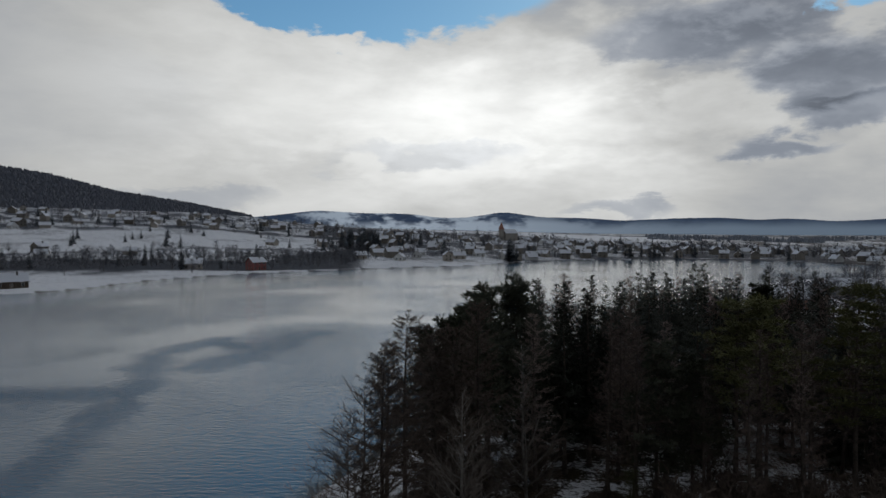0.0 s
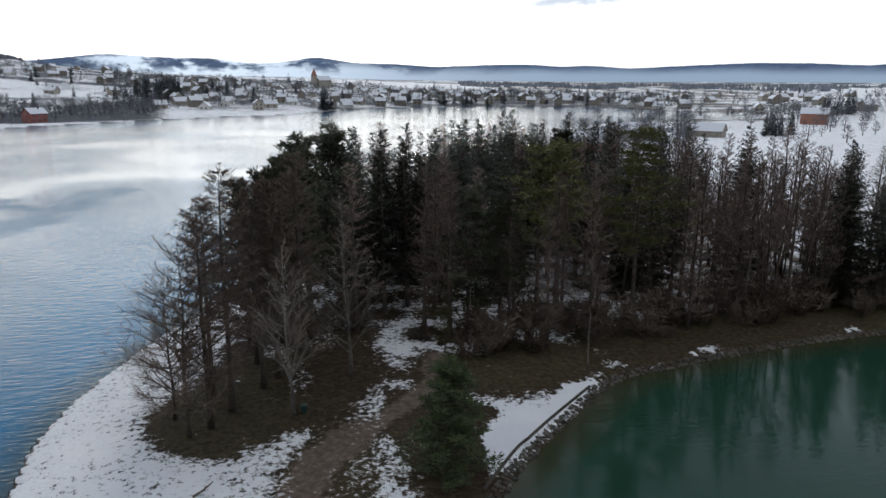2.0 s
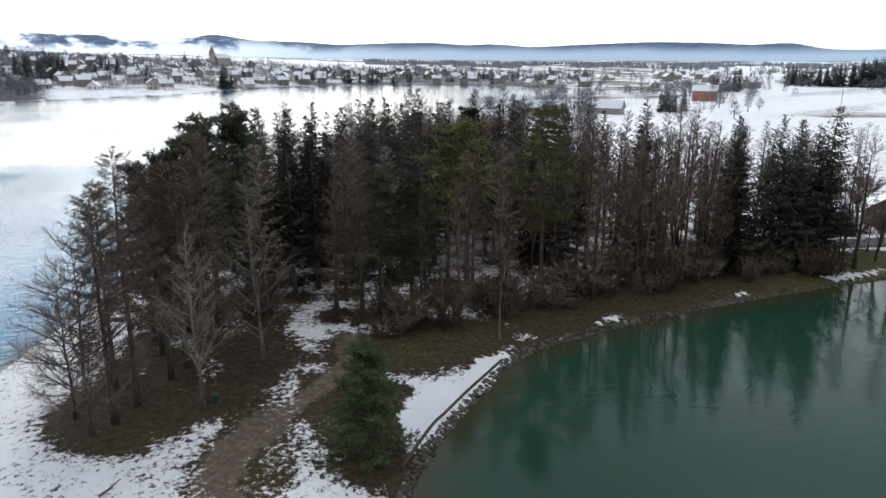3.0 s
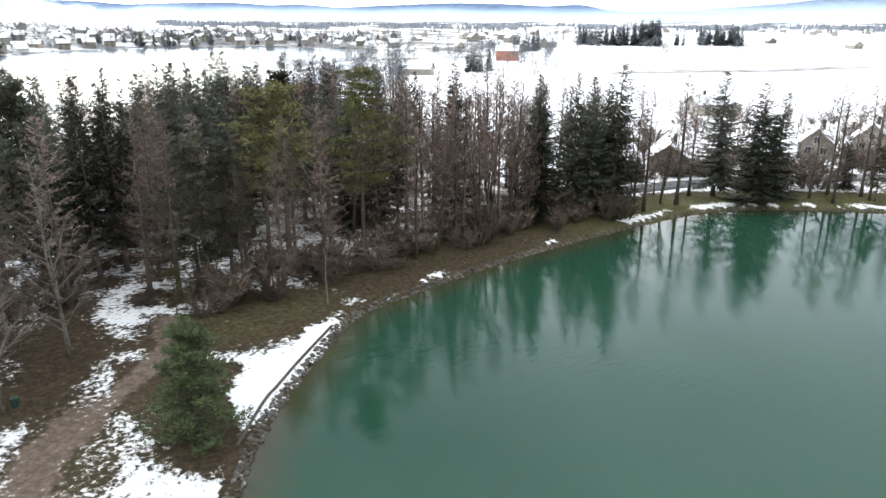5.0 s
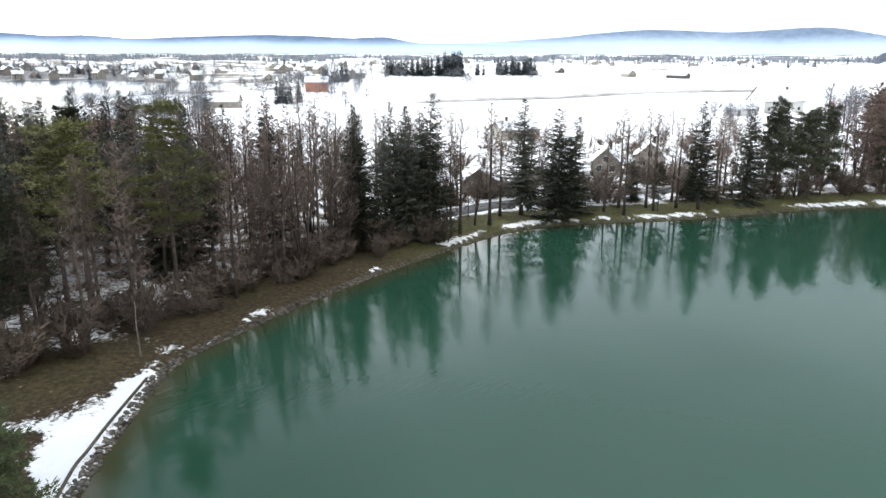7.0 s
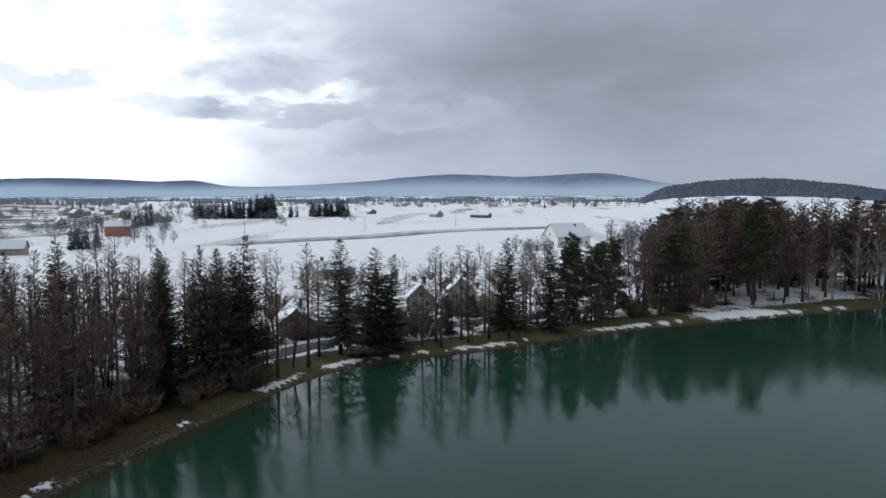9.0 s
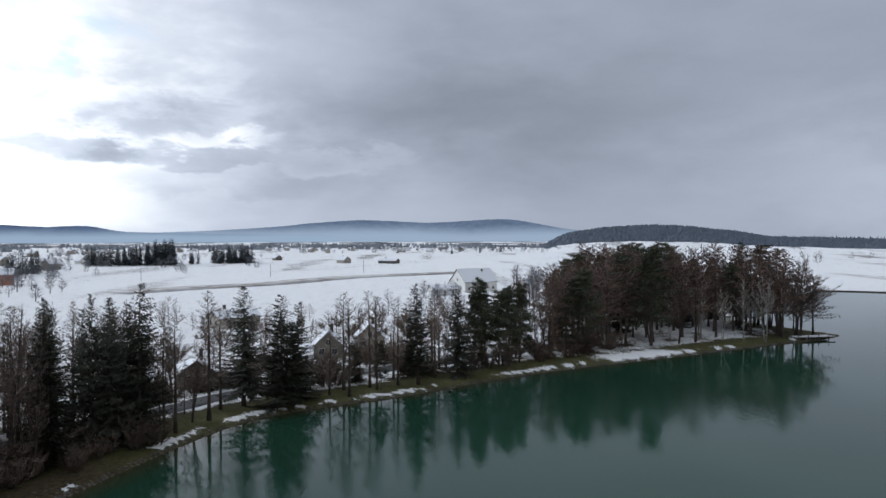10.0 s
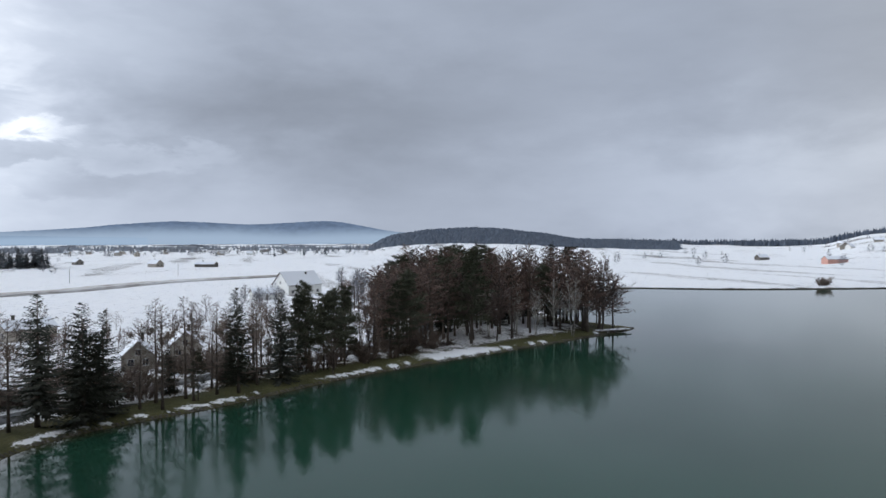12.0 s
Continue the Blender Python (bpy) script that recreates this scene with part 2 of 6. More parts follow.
def painted_haze_material(name, colour, mist, base, top):
    """Far wooded hills that glow; blue winter haze is painted in, thicker towards their foot."""
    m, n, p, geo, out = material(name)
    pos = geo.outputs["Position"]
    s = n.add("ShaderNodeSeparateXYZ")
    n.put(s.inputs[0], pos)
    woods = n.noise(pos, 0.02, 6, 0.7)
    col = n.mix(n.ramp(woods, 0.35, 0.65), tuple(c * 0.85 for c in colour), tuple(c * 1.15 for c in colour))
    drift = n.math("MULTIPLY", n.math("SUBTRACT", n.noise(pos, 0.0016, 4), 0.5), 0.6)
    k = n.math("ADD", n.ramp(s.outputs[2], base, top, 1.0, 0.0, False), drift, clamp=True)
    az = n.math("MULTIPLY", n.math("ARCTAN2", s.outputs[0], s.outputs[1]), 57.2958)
    # mist colour paled towards the sun's heading, a painted sunlit glow
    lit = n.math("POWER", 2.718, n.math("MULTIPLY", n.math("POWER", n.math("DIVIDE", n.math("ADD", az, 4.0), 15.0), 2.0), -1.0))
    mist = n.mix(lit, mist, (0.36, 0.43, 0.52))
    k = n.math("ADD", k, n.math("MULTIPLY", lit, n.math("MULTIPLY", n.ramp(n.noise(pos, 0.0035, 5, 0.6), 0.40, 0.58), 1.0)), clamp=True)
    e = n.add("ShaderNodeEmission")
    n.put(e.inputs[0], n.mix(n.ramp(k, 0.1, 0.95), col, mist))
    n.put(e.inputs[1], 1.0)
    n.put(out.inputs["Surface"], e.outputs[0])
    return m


M_GROUND = ground_material()
M_BLUE = water_material("blue_lake_water", (0.010, 0.085, 0.165), 0.80, 0.04,
                        ((-42, 66, -44, 82, 3.0), (-44, 82, -46, 98, 3.6), (-46, 98, -50, 116, 3.6), (-50, 116, -58, 142, 4.2), (-58, 142, -52, 164, 3.6), (-52, 160, -40, 150, 3.0),
                         (-72, 108, -52, 108, 4.8), (-44, 130, -32, 172, 5.4)))
M_GREEN = water_material("green_lake_water", (0.0125, 0.0455, 0.0285), 0.075, 0.0,
                         ((20, 30, 55, 30, 16), (55, 30, 110, 0, 20), (28, 42, 36, 44, 5)), 0.02)
M_BARK = rough_surface("conifer_bark", (0.050, 0.040, 0.033), (0.135, 0.108, 0.088), 6, 0.95, 0.02)
M_PALE = rough_surface("birch_bark", (0.20, 0.185, 0.165), (0.62, 0.60, 0.56), 3, 0.85, 0.01)
M_GREY = rough_surface("alder_bark", (0.050, 0.039, 0.033), (0.13, 0.102, 0.088), 5, 0.95, 0.02)
M_SPRUCE = foliage("spruce_needles", (0.025, 0.029, 0.022), (0.066, 0.070, 0.052), 0.08)
M_PINE = foliage("pine_needles", (0.036, 0.042, 0.028), (0.098, 0.102, 0.066), 0.03)
M_OLIVE = foliage("olive_pine_needles", (0.075, 0.080, 0.034), (0.190, 0.185, 0.080), 0.02)
M_LARCH = foliage("larch_twigs", (0.112, 0.083, 0.072), (0.255, 0.194, 0.168), 0.03)
M_RUST = foliage("russet_twigs", (0.095, 0.060, 0.049), (0.205, 0.138, 0.114), 0.02)
M_TWIG = foliage("bare_twigs", (0.098, 0.072, 0.062), (0.222, 0.170, 0.148), 0.02)
M_BIRCHTWIG = foliage("birch_twigs", (0.22, 0.195, 0.172), (0.50, 0.455, 0.405), 0.0)
M_STONE = rough_surface("shore_stone", (0.030, 0.028, 0.023), (0.115, 0.105, 0.088), 3, 0.9, 0.03, 0.3, 0.03)
M_PLASTER = rough_surface("house_plaster", (0.34, 0.31, 0.27), (0.52, 0.48, 0.42), 0.8, 0.9, 0.004, 0.2)
M_WHITE = rough_surface("white_plaster", (0.72, 0.72, 0.70), (0.82, 0.82, 0.80), 0.8, 0.9, 0.004, 0.06)
M_BRICK = rough_surface("red_brick_wall", (0.36, 0.16, 0.115), (0.50, 0.25, 0.185), 1.4, 0.9, 0.006, 0.15)
M_RED = rough_surface("red_paint_wall", (0.33, 0.115, 0.105), (0.44, 0.17, 0.15), 1.2, 0.9, 0.006, 0.1)
M_CABIN = rough_surface("grey_boards", (0.09, 0.08, 0.07), (0.21, 0.19, 0.165), 2.0, 0.9, 0.006, 0.25)
M_WOOD = rough_surface("weathered_boards", (0.07, 0.05, 0.036), (0.20, 0.15, 0.11), 2.5, 0.85, 0.006, 0.3)
M_ROOF = rough_surface("snowy_tiles", (0.13, 0.06, 0.05), (0.24, 0.12, 0.09), 1.3, 0.9, 0.01, 0.3, 0.62)
M_ROOFSNOW = rough_surface("snow_covered_roof", (0.10, 0.08, 0.075), (0.2, 0.16, 0.14), 0.7, 0.9, 0.02, 0.3, 0.9)
M_GLASS = rough_surface("window_glass", (0.02, 0.025, 0.03), (0.035, 0.04, 0.05), 0.5, 0.08, 0, 0.2)
M_FRAME = rough_surface("painted_frame", (0.55, 0.54, 0.52), (0.7, 0.69, 0.67), 2, 0.6, 0, 0.1)
M_ASPHALT = rough_surface("wet_asphalt", (0.06, 0.06, 0.062), (0.12, 0.12, 0.122), 0.6, 0.6, 0.01, 0.0)
M_TRACK = rough_surface("field_track", (0.20, 0.18, 0.165), (0.60, 0.60, 0.61), 0.16, 0.95, 0.01, 0.0)
M_POST = rough_surface("grey_wood", (0.10, 0.085, 0.07), (0.22, 0.19, 0.16), 4, 0.9, 0.005, 0.2)
M_BIN = rough_surface("green_plastic", (0.012, 0.045, 0.036), (0.022, 0.07, 0.055), 3, 0.5, 0, 0.1)
M_DARKROCK = rough_surface("dark_bank", (0.03, 0.026, 0.02), (0.08, 0.07, 0.055), 1.5, 0.95, 0.05, 0.2)
M_HAZE = painted_haze_material("painted_haze_hills", (0.036, 0.055, 0.096), (0.140, 0.190, 0.255), 25, 98)
M_HAZE2 = painted_haze_material("painted_haze_mountain", (0.052, 0.074, 0.115), (0.145, 0.190, 0.250), 25, 140)
# hill and plain woods, with pale blue haze mixed into the base colour
M_HILLWOOD = foliage("haze_tinted_hill_woods", (0.115, 0.130, 0.162), (0.185, 0.198, 0.235), 0.0, 0.02)
M_FARWOOD = foliage("haze_tinted_far_woods", (0.15, 0.17, 0.20), (0.23, 0.25, 0.28), 0.0, 0.02)
M_PINK = rough_surface("pink_plaster", (0.50, 0.27, 0.22), (0.62, 0.36, 0.30), 0.8, 0.9, 0.004, 0.1)
M_YOUNG = foliage("young_pine_needles", (0.020, 0.032, 0.013), (0.078, 0.098, 0.040), 0.0)
M_SPITTWIG = foliage("dark_larch_twigs", (0.086, 0.062, 0.049), (0.195, 0.148, 0.120), 0.02)
M_HEADTWIG = foliage("brown_headland_twigs", (0.070, 0.050, 0.043), (0.165, 0.120, 0.102), 0.0)
# eastern woods, their mist likewise put into a bluer base colour
M_EASTWOOD = foliage("haze_tinted_east_woods", (0.088, 0.112, 0.152), (0.125, 0.150, 0.192), 0.0, 0.02)
M_ASHBARK = rough_surface("grey_birch_bark", (0.085, 0.075, 0.064), (0.24, 0.22, 0.195), 4, 0.9, 0.01)
# far twigs and needles, paled blue-grey to stand in for distance haze
M_FARTWIG = foliage("haze_tinted_far_twigs", (0.105, 0.108, 0.122), (0.215, 0.220, 0.240), 0.06)
M_FARFIR = foliage("haze_tinted_far_needles", (0.040, 0.050, 0.058), (0.085, 0.100, 0.110), 0.06)
M_BEIGE = rough_surface("beige_plaster", (0.20, 0.18, 0.152), (0.30, 0.275, 0.235), 0.8, 0.9, 0.004, 0.1)
M_ASHTWIG = foliage("pale_grey_twigs", (0.135, 0.112, 0.094), (0.300, 0.258, 0.220), 0.02)
M_SHRUBTWIG = foliage("dark_shrub_twigs", (0.080, 0.060, 0.048), (0.185, 0.145, 0.118), 0.03)


# ------------------------------------------------------------------ mesh helpers
def mesh_of(name, verts, faces, mat, smooth=False):
    me = bpy.data.meshes.new(name)
    me.from_pydata([tuple(v) for v in verts], [], faces)
    me.materials.append(mat)
    if smooth:
        me.polygons.foreach_set("use_smooth", [True] * len(me.polygons))
    me.update()
    return me


class Shape:
    """Collects points and faces for one mesh."""

    def __init__(self):
        self.v, self.f = [], []

    def poly(self, pts):
        k = len(self.v)
        self.v += [tuple(p) for p in pts]
        self.f.append(tuple(range(k, k + len(pts))))

    def box(self, lo, hi, turn=0.0, at=(0, 0, 0)):
        k = len(self.v)
        c, s = math.cos(turn), math.sin(turn)
        for z in (lo[2], hi[2]):
            for x, y in ((lo[0], lo[1]), (hi[0], lo[1]), (hi[0], hi[1]), (lo[0], hi[1])):
                self.v.append((at[0] + c * x - s * y, at[1] + s * x + c * y, at[2] + z))
        for q in ((3, 2, 1, 0), (4, 5, 6, 7), (0, 1, 5, 4), (1, 2, 6, 5), (2, 3, 7, 6), (3, 0, 4, 7)):
            self.f.append(tuple(k + i for i in q))

    def tube(self, pts, radii, sides=5, cap=True):
        k = len(self.v)
        for i, (p, r) in enumerate(zip(pts, radii)):
            d = Vector(pts[min(i + 1, len(pts) - 1)]) - Vector(pts[max(i - 1, 0)])
            d.normalize()
            a = d.orthogonal().normalized()
            b = d.cross(a)
            for j in range(sides):
                t = 2 * math.pi * j / sides
                self.v.append(tuple(Vector(p) + (a * math.cos(t) + b * math.sin(t)) * r))
        for i in range(len(pts) - 1):
            for j in range(sides):
                j2 = (j + 1) % sides
                self.f.append((k + i * sides + j, k + i * sides + j2, k + (i + 1) * sides + j2, k + (i + 1) * sides + j))
        if cap:
            self.f.append(tuple(k + (len(pts) - 1) * sides + j for j in range(sides)))
            self.f.append(tuple(k + j for j in reversed(range(sides))))

    def mesh(self, name, mat, smooth=False):
        return mesh_of(name, self.v, self.f, mat, smooth)


def thing(name, label, category, group="", kind="", at=(0, 0, 0)):
    ob = new(name)
    ob.location = at
    ob.empty_display_size = 0.2
    return tagged(ob, label, category, group, kind)


def part(name, shape, mat, parent, label="", smooth=False):
    data = shape if isinstance(shape, bpy.types.Mesh) else shape.mesh(name, mat, smooth)
    ob = new(name, data)
    ob.parent = parent
    if label:
        ob["label"] = label
    return ob


def spline(pts, steps=6, closed=True):
    """A smooth line through a few points."""
    out, m = [], len(pts)
    for i in range(m if closed else m - 1):
        idx = [(i + k) % m if closed else min(max(i + k, 0), m - 1) for k in (-1, 0, 1, 2)]
        p = [np.array(pts[j], float) for j in idx]
        for s in range(steps):
            t = s / steps
            out.append(0.5 * (2 * p[1] + (p[2] - p[0]) * t + (2 * p[0] - 5 * p[1] + 4 * p[2] - p[3]) * t * t + (3 * p[1] - p[0] - 3 * p[2] + p[3]) * t ** 3))
    if not closed:
        out.append(np.array(pts[-1], float))
    return np.array(out)


def chunks(px, py, line):
    """Splits a long list of points so that points times edges fits in memory; edges start and end as arrays."""
    m = max(1, 2000000 // len(line))
    for k in range(0, px.size, m):
        yield slice(k, k + m), px.ravel()[k:k + m, None], py.ravel()[k:k + m, None]


def inside(px, py, poly):
    poly = np.asarray(poly, float)
    x1, y1 = poly[:, 0], poly[:, 1]
    x2, y2 = np.roll(x1, -1), np.roll(y1, -1)
    dy = np.where(y2 == y1, 1e-9, y2 - y1)
    res = np.zeros(px.size, bool)
    for cut, x, y in chunks(px, py, poly):
        hit = ((y1 > y) != (y2 > y)) & (x < (x2 - x1) * (y - y1) / dy + x1)
        res[cut] = hit.sum(axis=1) % 2 == 1
    return res.reshape(px.shape)


def distance(px, py, line, closed=True):
    line = np.asarray(line, float)
    a, b = (line, np.roll(line, -1, axis=0)) if closed else (line[:-1], line[1:])
    dx, dy = (b - a)[:, 0], (b - a)[:, 1]
    ll = dx * dx + dy * dy + 1e-9
    best = np.zeros(px.size)
    for cut, x, y in chunks(px, py, line):
        ux, uy = x - a[:, 0], y - a[:, 1]
        t = (ux * dx + uy * dy) / ll
        t = np.minimum(np.maximum(t, 0), 1)
        best[cut] = np.sqrt(((ux - t * dx) ** 2 + (uy - t * dy) ** 2).min(axis=1))
    return best.reshape(px.shape)


def smooth01(x, lo, hi):
    t = np.clip((x - lo) / (hi - lo), 0, 1)
    return t * t * (3 - 2 * t)


def waves(x, y, size, seed):
    """Soft pseudo-random relief of about the given size, from -1 to 1."""
    rng = np.random.RandomState(seed)
    tot, amp, out = 0.0, 1.0, np.zeros_like(x)
    for octave in range(4):
        for k in range(3):
            a = rng.uniform(0, 2 * np.pi)
            f = 2 * np.pi / (size * rng.uniform(0.7, 1.4)) * 2 ** octave
            out += amp * np.sin((x * np.cos(a) + y * np.sin(a)) * f + rng.uniform(0, 6.28))
        tot += amp * 3
        amp *= 0.55
    return out / tot * 1.8


# ------------------------------------------------------------------ plan: two lakes with a wooded spit between them
BLUE_SHORE = spline([(-16, 43), (-16, 53), (-13, 64), (-8, 76), (2, 94), (18, 116), (44, 138), (78, 172), (106, 215),
                     (135, 310), (205, 375), (275, 395), (335, 425), (357, 453), (312, 490), (290, 565), (215, 622), (105, 609),
                     (28, 520), (-32, 482), (-112, 422), (-148, 363), (-160, 305), (-180, 280), (-270, 200), (-340, 40),
                     (-330, -160), (-200, -300), (-70, -250), (-36, -100), (-20, -20), (-15, 20)], 5)
GREEN_SHORE = spline([(8, 27), (11, 33), (15, 38.3), (20, 43), (28, 49.6), (35, 51.3), (50, 53), (70, 53.2), (83, 52), (92, 47.5), (105, 36),
                      (122, 24), (136, 12), (157, -9), (175, -27), (189, -41), (198, -48), (203, -47), (224, -32), (262, -32), (300, -50),
                      (340, -72), (362, -84), (353, -140), (360, -214), (375, -330), (300, -450), (150, -480), (40, -380), (-2, -200),
                      (2, -60), (5, 5)], 5)
PATH = spline([(0.5, 26), (1.2, 36), (2.3, 41.8), (4.3, 44), (6.6, 46), (8.8, 48), (11.2, 50.2), (13.3, 53), (14.6, 58)], 6, False)
LITTER = [(-7.9, 48.8), (-5.3, 44.8), (-2.3, 44.3), (0.3, 47.9), (1.3, 52.2), (-0.5, 58.5), (-3.2, 62.0), (-4.8, 59.0), (-7.4, 54.7)]
SIDE_LITTER = [(1.2, 49), (4.0, 46.4), (8.0, 52.3), (10.8, 58.7), (7.1, 62.7), (4, 58)]
SHORE_SNOW = [(29, 49.9), (26.6, 50.0), (23.3, 49.2), (20.7, 45.6), (16.6, 45.3), (14.5, 43.2), (13.6, 39.5), (14.6, 38.2), (18.6, 42.0), (24, 46.2)]
CLEARING = [(16.2, 64.1), (9.9, 60.1), (7.9, 60.9), (10.8, 54.8), (13.9, 53.7), (17.0, 60.1)]
PINE_SNOW = [(9.8, 47.7), (8.3, 43.0), (8.9, 40.4), (10.3, 44.7)]
PINE_FLOOR = [(9, 52), (14.7, 48.4), (16.9, 45.8), (14.6, 43.2), (13.6, 39.5), (12, 35), (8.5, 41), (8, 45)]
TIP_SNOW = [(6.7, 38.8), (5.2, 35.7), (9.5, 32.6), (9.0, 35.4)]
KERB = spline([(12.3, 36.8), (15.8, 40.75), (17.4, 42.15), (19.9, 44.35), (23.2, 47.1), (25.4, 48.9)], 6, False)
ROAD = spline([(56, 88), (70, 71), (84, 65), (91, 63.2), (97, 61), (112.5, 52.8), (119.2, 48.4), (126, 43.6), (133, 37), (150, 25), (172, 14), (200, 12), (260, 40), (330, 90)], 6, False)
TRACK = spline([(262, 226), (290, 216), (313, 204), (340, 190), (386, 180), (410, 172), (447, 146), (480, 118)], 6, False)
FOREST = [(-4.5, 63), (-3, 58), (4, 60), (8, 63), (10, 68), (18, 68), (20, 57), (35, 56), (55, 58), (76, 60), (86, 72), (72, 84),
          (58, 98), (64, 126), (44, 132), (22, 114), (6, 94), (0, 82), (-3.5, 70)]
HEADLAND = [(150, 13), (172, -10), (187, -26), (198, -38), (214, -32), (232, -16), (238, 2), (215, 23), (180, 21), (154, 18)]


def hills(x, y):
    """Height of the land above the lakes, without banks."""
    d = np.hypot(x, y)
    az = np.degrees(np.arctan2(-x, y))
    # village slope beyond the blue lake, higher towards the west
    rise = np.interp(az, [-40, -25, -12, -4, 5, 12, 20, 45, 70, 90], [0, 2, 9, 20, 27, 36, 48, 55, 30, 0])
    h = rise * smooth01(d, 430, 1150) ** 0.9 + rise * 0.25 * smooth01(d, 1150, 2200)
    # dark wooded hill to the west
    crest = np.interp(az, [8, 14, 17, 21, 25, 29, 32, 45, 70, 90], [0, 8, 20, 38, 56, 86, 100, 125, 55, 0])
    h = h + crest * np.exp(-((d - 1750) / 380.0) ** 2)
    # low wooded hill to the east, open fields rising behind it
    crest = np.interp(-az, [80.5, 82.6, 83.4, 84.4, 87, 90.6, 93.5, 96.6, 99, 103, 107, 108, 114], [0, 4, 18, 28, 38, 44, 40, 31, 20, 16, 12, 10, 5])
    h = h + crest * np.exp(-((d - 1350) / 230.0) ** 2)
    low = np.interp(-az, [96, 104, 114, 117, 119.5, 122, 150], [0, 3, 6, 10, 26, 32, 38])
    h = h + low * smooth01(d, 500, 1300)
    h = h + 0.012 * np.maximum(d - 300, 0) * np.interp(-az, [35, 45, 95, 120], [0, 0.30, 0.30, 0]) * smooth01(d, 300, 700) * (1 - smooth01(d, 900, 1500))
    # snowy knoll on the headland
    h = h + 3.2 * np.exp(-(((x - 205) / 22.0) ** 2 + ((y - 8) / 20.0) ** 2))
    return h + smooth01(d, 350, 900) * 1.3 * waves(x, y, 260, 5)


def surface(x, y):
    x, y = np.asarray(x, float), np.asarray(y, float)
    wet = inside(x, y, BLUE_SHORE) | inside(x, y, GREEN_SHORE)
    d = np.minimum(distance(x, y, BLUE_SHORE), distance(x, y, GREEN_SHORE))
    land = 0.10 + 0.50 * (1 - np.exp(-d / 1.6)) + 0.10 * waves(x, y, 9, 2) * smooth01(d, 0.5, 4) + hills(x, y) * smooth01(d, 0, 60)
    return np.where(wet, -0.05 - np.minimum(d * 0.22, 4.0), land), d, wet


def height(x, y):
    return float(surface(np.array([x]), np.array([y]))[0][0])


# every tree that stands on its own spot: x, y, height
SPRUCES = [(10, 79, 19.4), (17, 82, 19.4), (22, 87, 18.6), (27, 91, 19.4), (27, 84, 19.1), (37, 104, 19.8), (39, 105, 19.8), (44, 71, 18.7),
           (59, 75, 19.0), (27, 75, 18.5), (42, 73, 18.5), (93, 177, 14.6), (96, 176, 14.2), (61, 61, 18.0), (66, 66, 16.5)]
ROW_SPRUCES = [(90.8, 55.5, 17.7, 1.35), (92.6, 50.3, 16.5, 1.3), (96.4, 49.5, 15.0, 1.4), (111.3, 46.7, 8.6, 1.0), (112, 35.6, 17.2, 1.1), (120.8, 31.1, 15.6, 1.2),
               (67.3, 61.1, 18.2, 0.85), (68.9, 59.6, 17.5, 0.9), (71.6, 58.0, 19.4, 1.15), (63.3, 63.8, 18.1, 0.75), (64.5, 61.3, 8.0, 1.2), (74.0, 61.0, 16.5, 1.0),
               (116.3, 38.2, 11.0, 0.8), (99, 55, 12.0, 0.8), (103, 54, 11.0, 0.8)]
ROW_PINES = [(127.9, 29.6, 14.3), (128.9, 28.4, 16.6), (131.1, 25.6, 14.3), (131.6, 23.8, 15.1), (136.6, 22.6, 15.2), (134, 29, 13.5), (106.4, 40.0, 7.8), (138.5, 25.5, 14.0),
             (146, 13, 16.0), (152, 11, 17.6), (143, 23.5, 13.5)]
ROW_LARCHES = [(76.1, 56.2, 15.2), (82.4, 55.6, 17.6), (104.7, 45.8, 15.9), (100.9, 43.2, 15.4), (100.6, 46.4, 12.3), (107.5, 42.4, 15.9), (106.0, 40.6, 15.2), (110.5, 38.6, 14.6),
               (125.1, 37.1, 13.6), (126.1, 35.9, 14.1), (117, 45, 14.2), (119, 40, 13.0), (112, 46, 11.0), (122, 36, 13.5), (123, 40.5, 13.6), (115, 41, 12.5), (88, 57.5, 14.5), (118.5, 34.5, 14.5),
               (79.5, 60.5, 14.5), (133, 31, 14.0)]
ROW_BARE = [(81, 57.4, 10.5), (87, 69, 12.0), (93, 69, 12.5), (80, 61.5, 12.0), (84, 70, 11.5), (90, 68, 11.0), (81, 71, 12.0), (98, 67, 10.0), (121, 53, 9.0), (84, 60.5, 8.0), (126, 34.5, 10.0),
            (140, 20, 14.0), (143, 18, 15.0), (148, 18, 15.5), (141, 24, 12.0), (77, 71, 13.0), (75, 73, 14.0)]
BANK_SHRUBS = [(372.7, -189.5, 5.0), (376.2, -192.5, 4.2), (369.7, -186.5, 3.6)]
SPIT_BARE = [(-5.7, 47.9, 14.6), (-6.9, 51.0, 11.0)]
WIDE_LARCHES = [(-4.3, 48.9, 16.2), (-2.9, 51.4, 18.4), (-4.4, 54.5, 16.0), (-0.5, 55, 16.5), (0.7, 56.8, 17.0), (3.2, 60.8, 18.4), (-1, 60, 16.5)]
EDGE_LARCHES = [ (15, 64, 17.7), (15, 87, 19.5), (32, 82, 18.8), (30, 65, 15.2),
                (35, 68, 15.8), (41, 75, 17.8), (42, 62, 19.1), (17, 62, 16.3), (48, 61, 19.2), (22, 59, 12.5), (25, 57, 13.5), (33, 63, 16.5), (28, 62.5, 16.0), (40, 65, 17.0)]
EDGE_PINES = [(2.5, 67, 17.6), (4.5, 70, 19.0), (8, 74, 19.5), (45, 100, 16.8), (-1.6, 64.6, 15.4), (0.8, 66.5, 16.4)]
OLIVE_PINES = [(35.8, 60.9, 19.8), (30.6, 67.6, 18.2), (29.0, 69.5, 17.6), (14.6, 54.6, 6.0)]
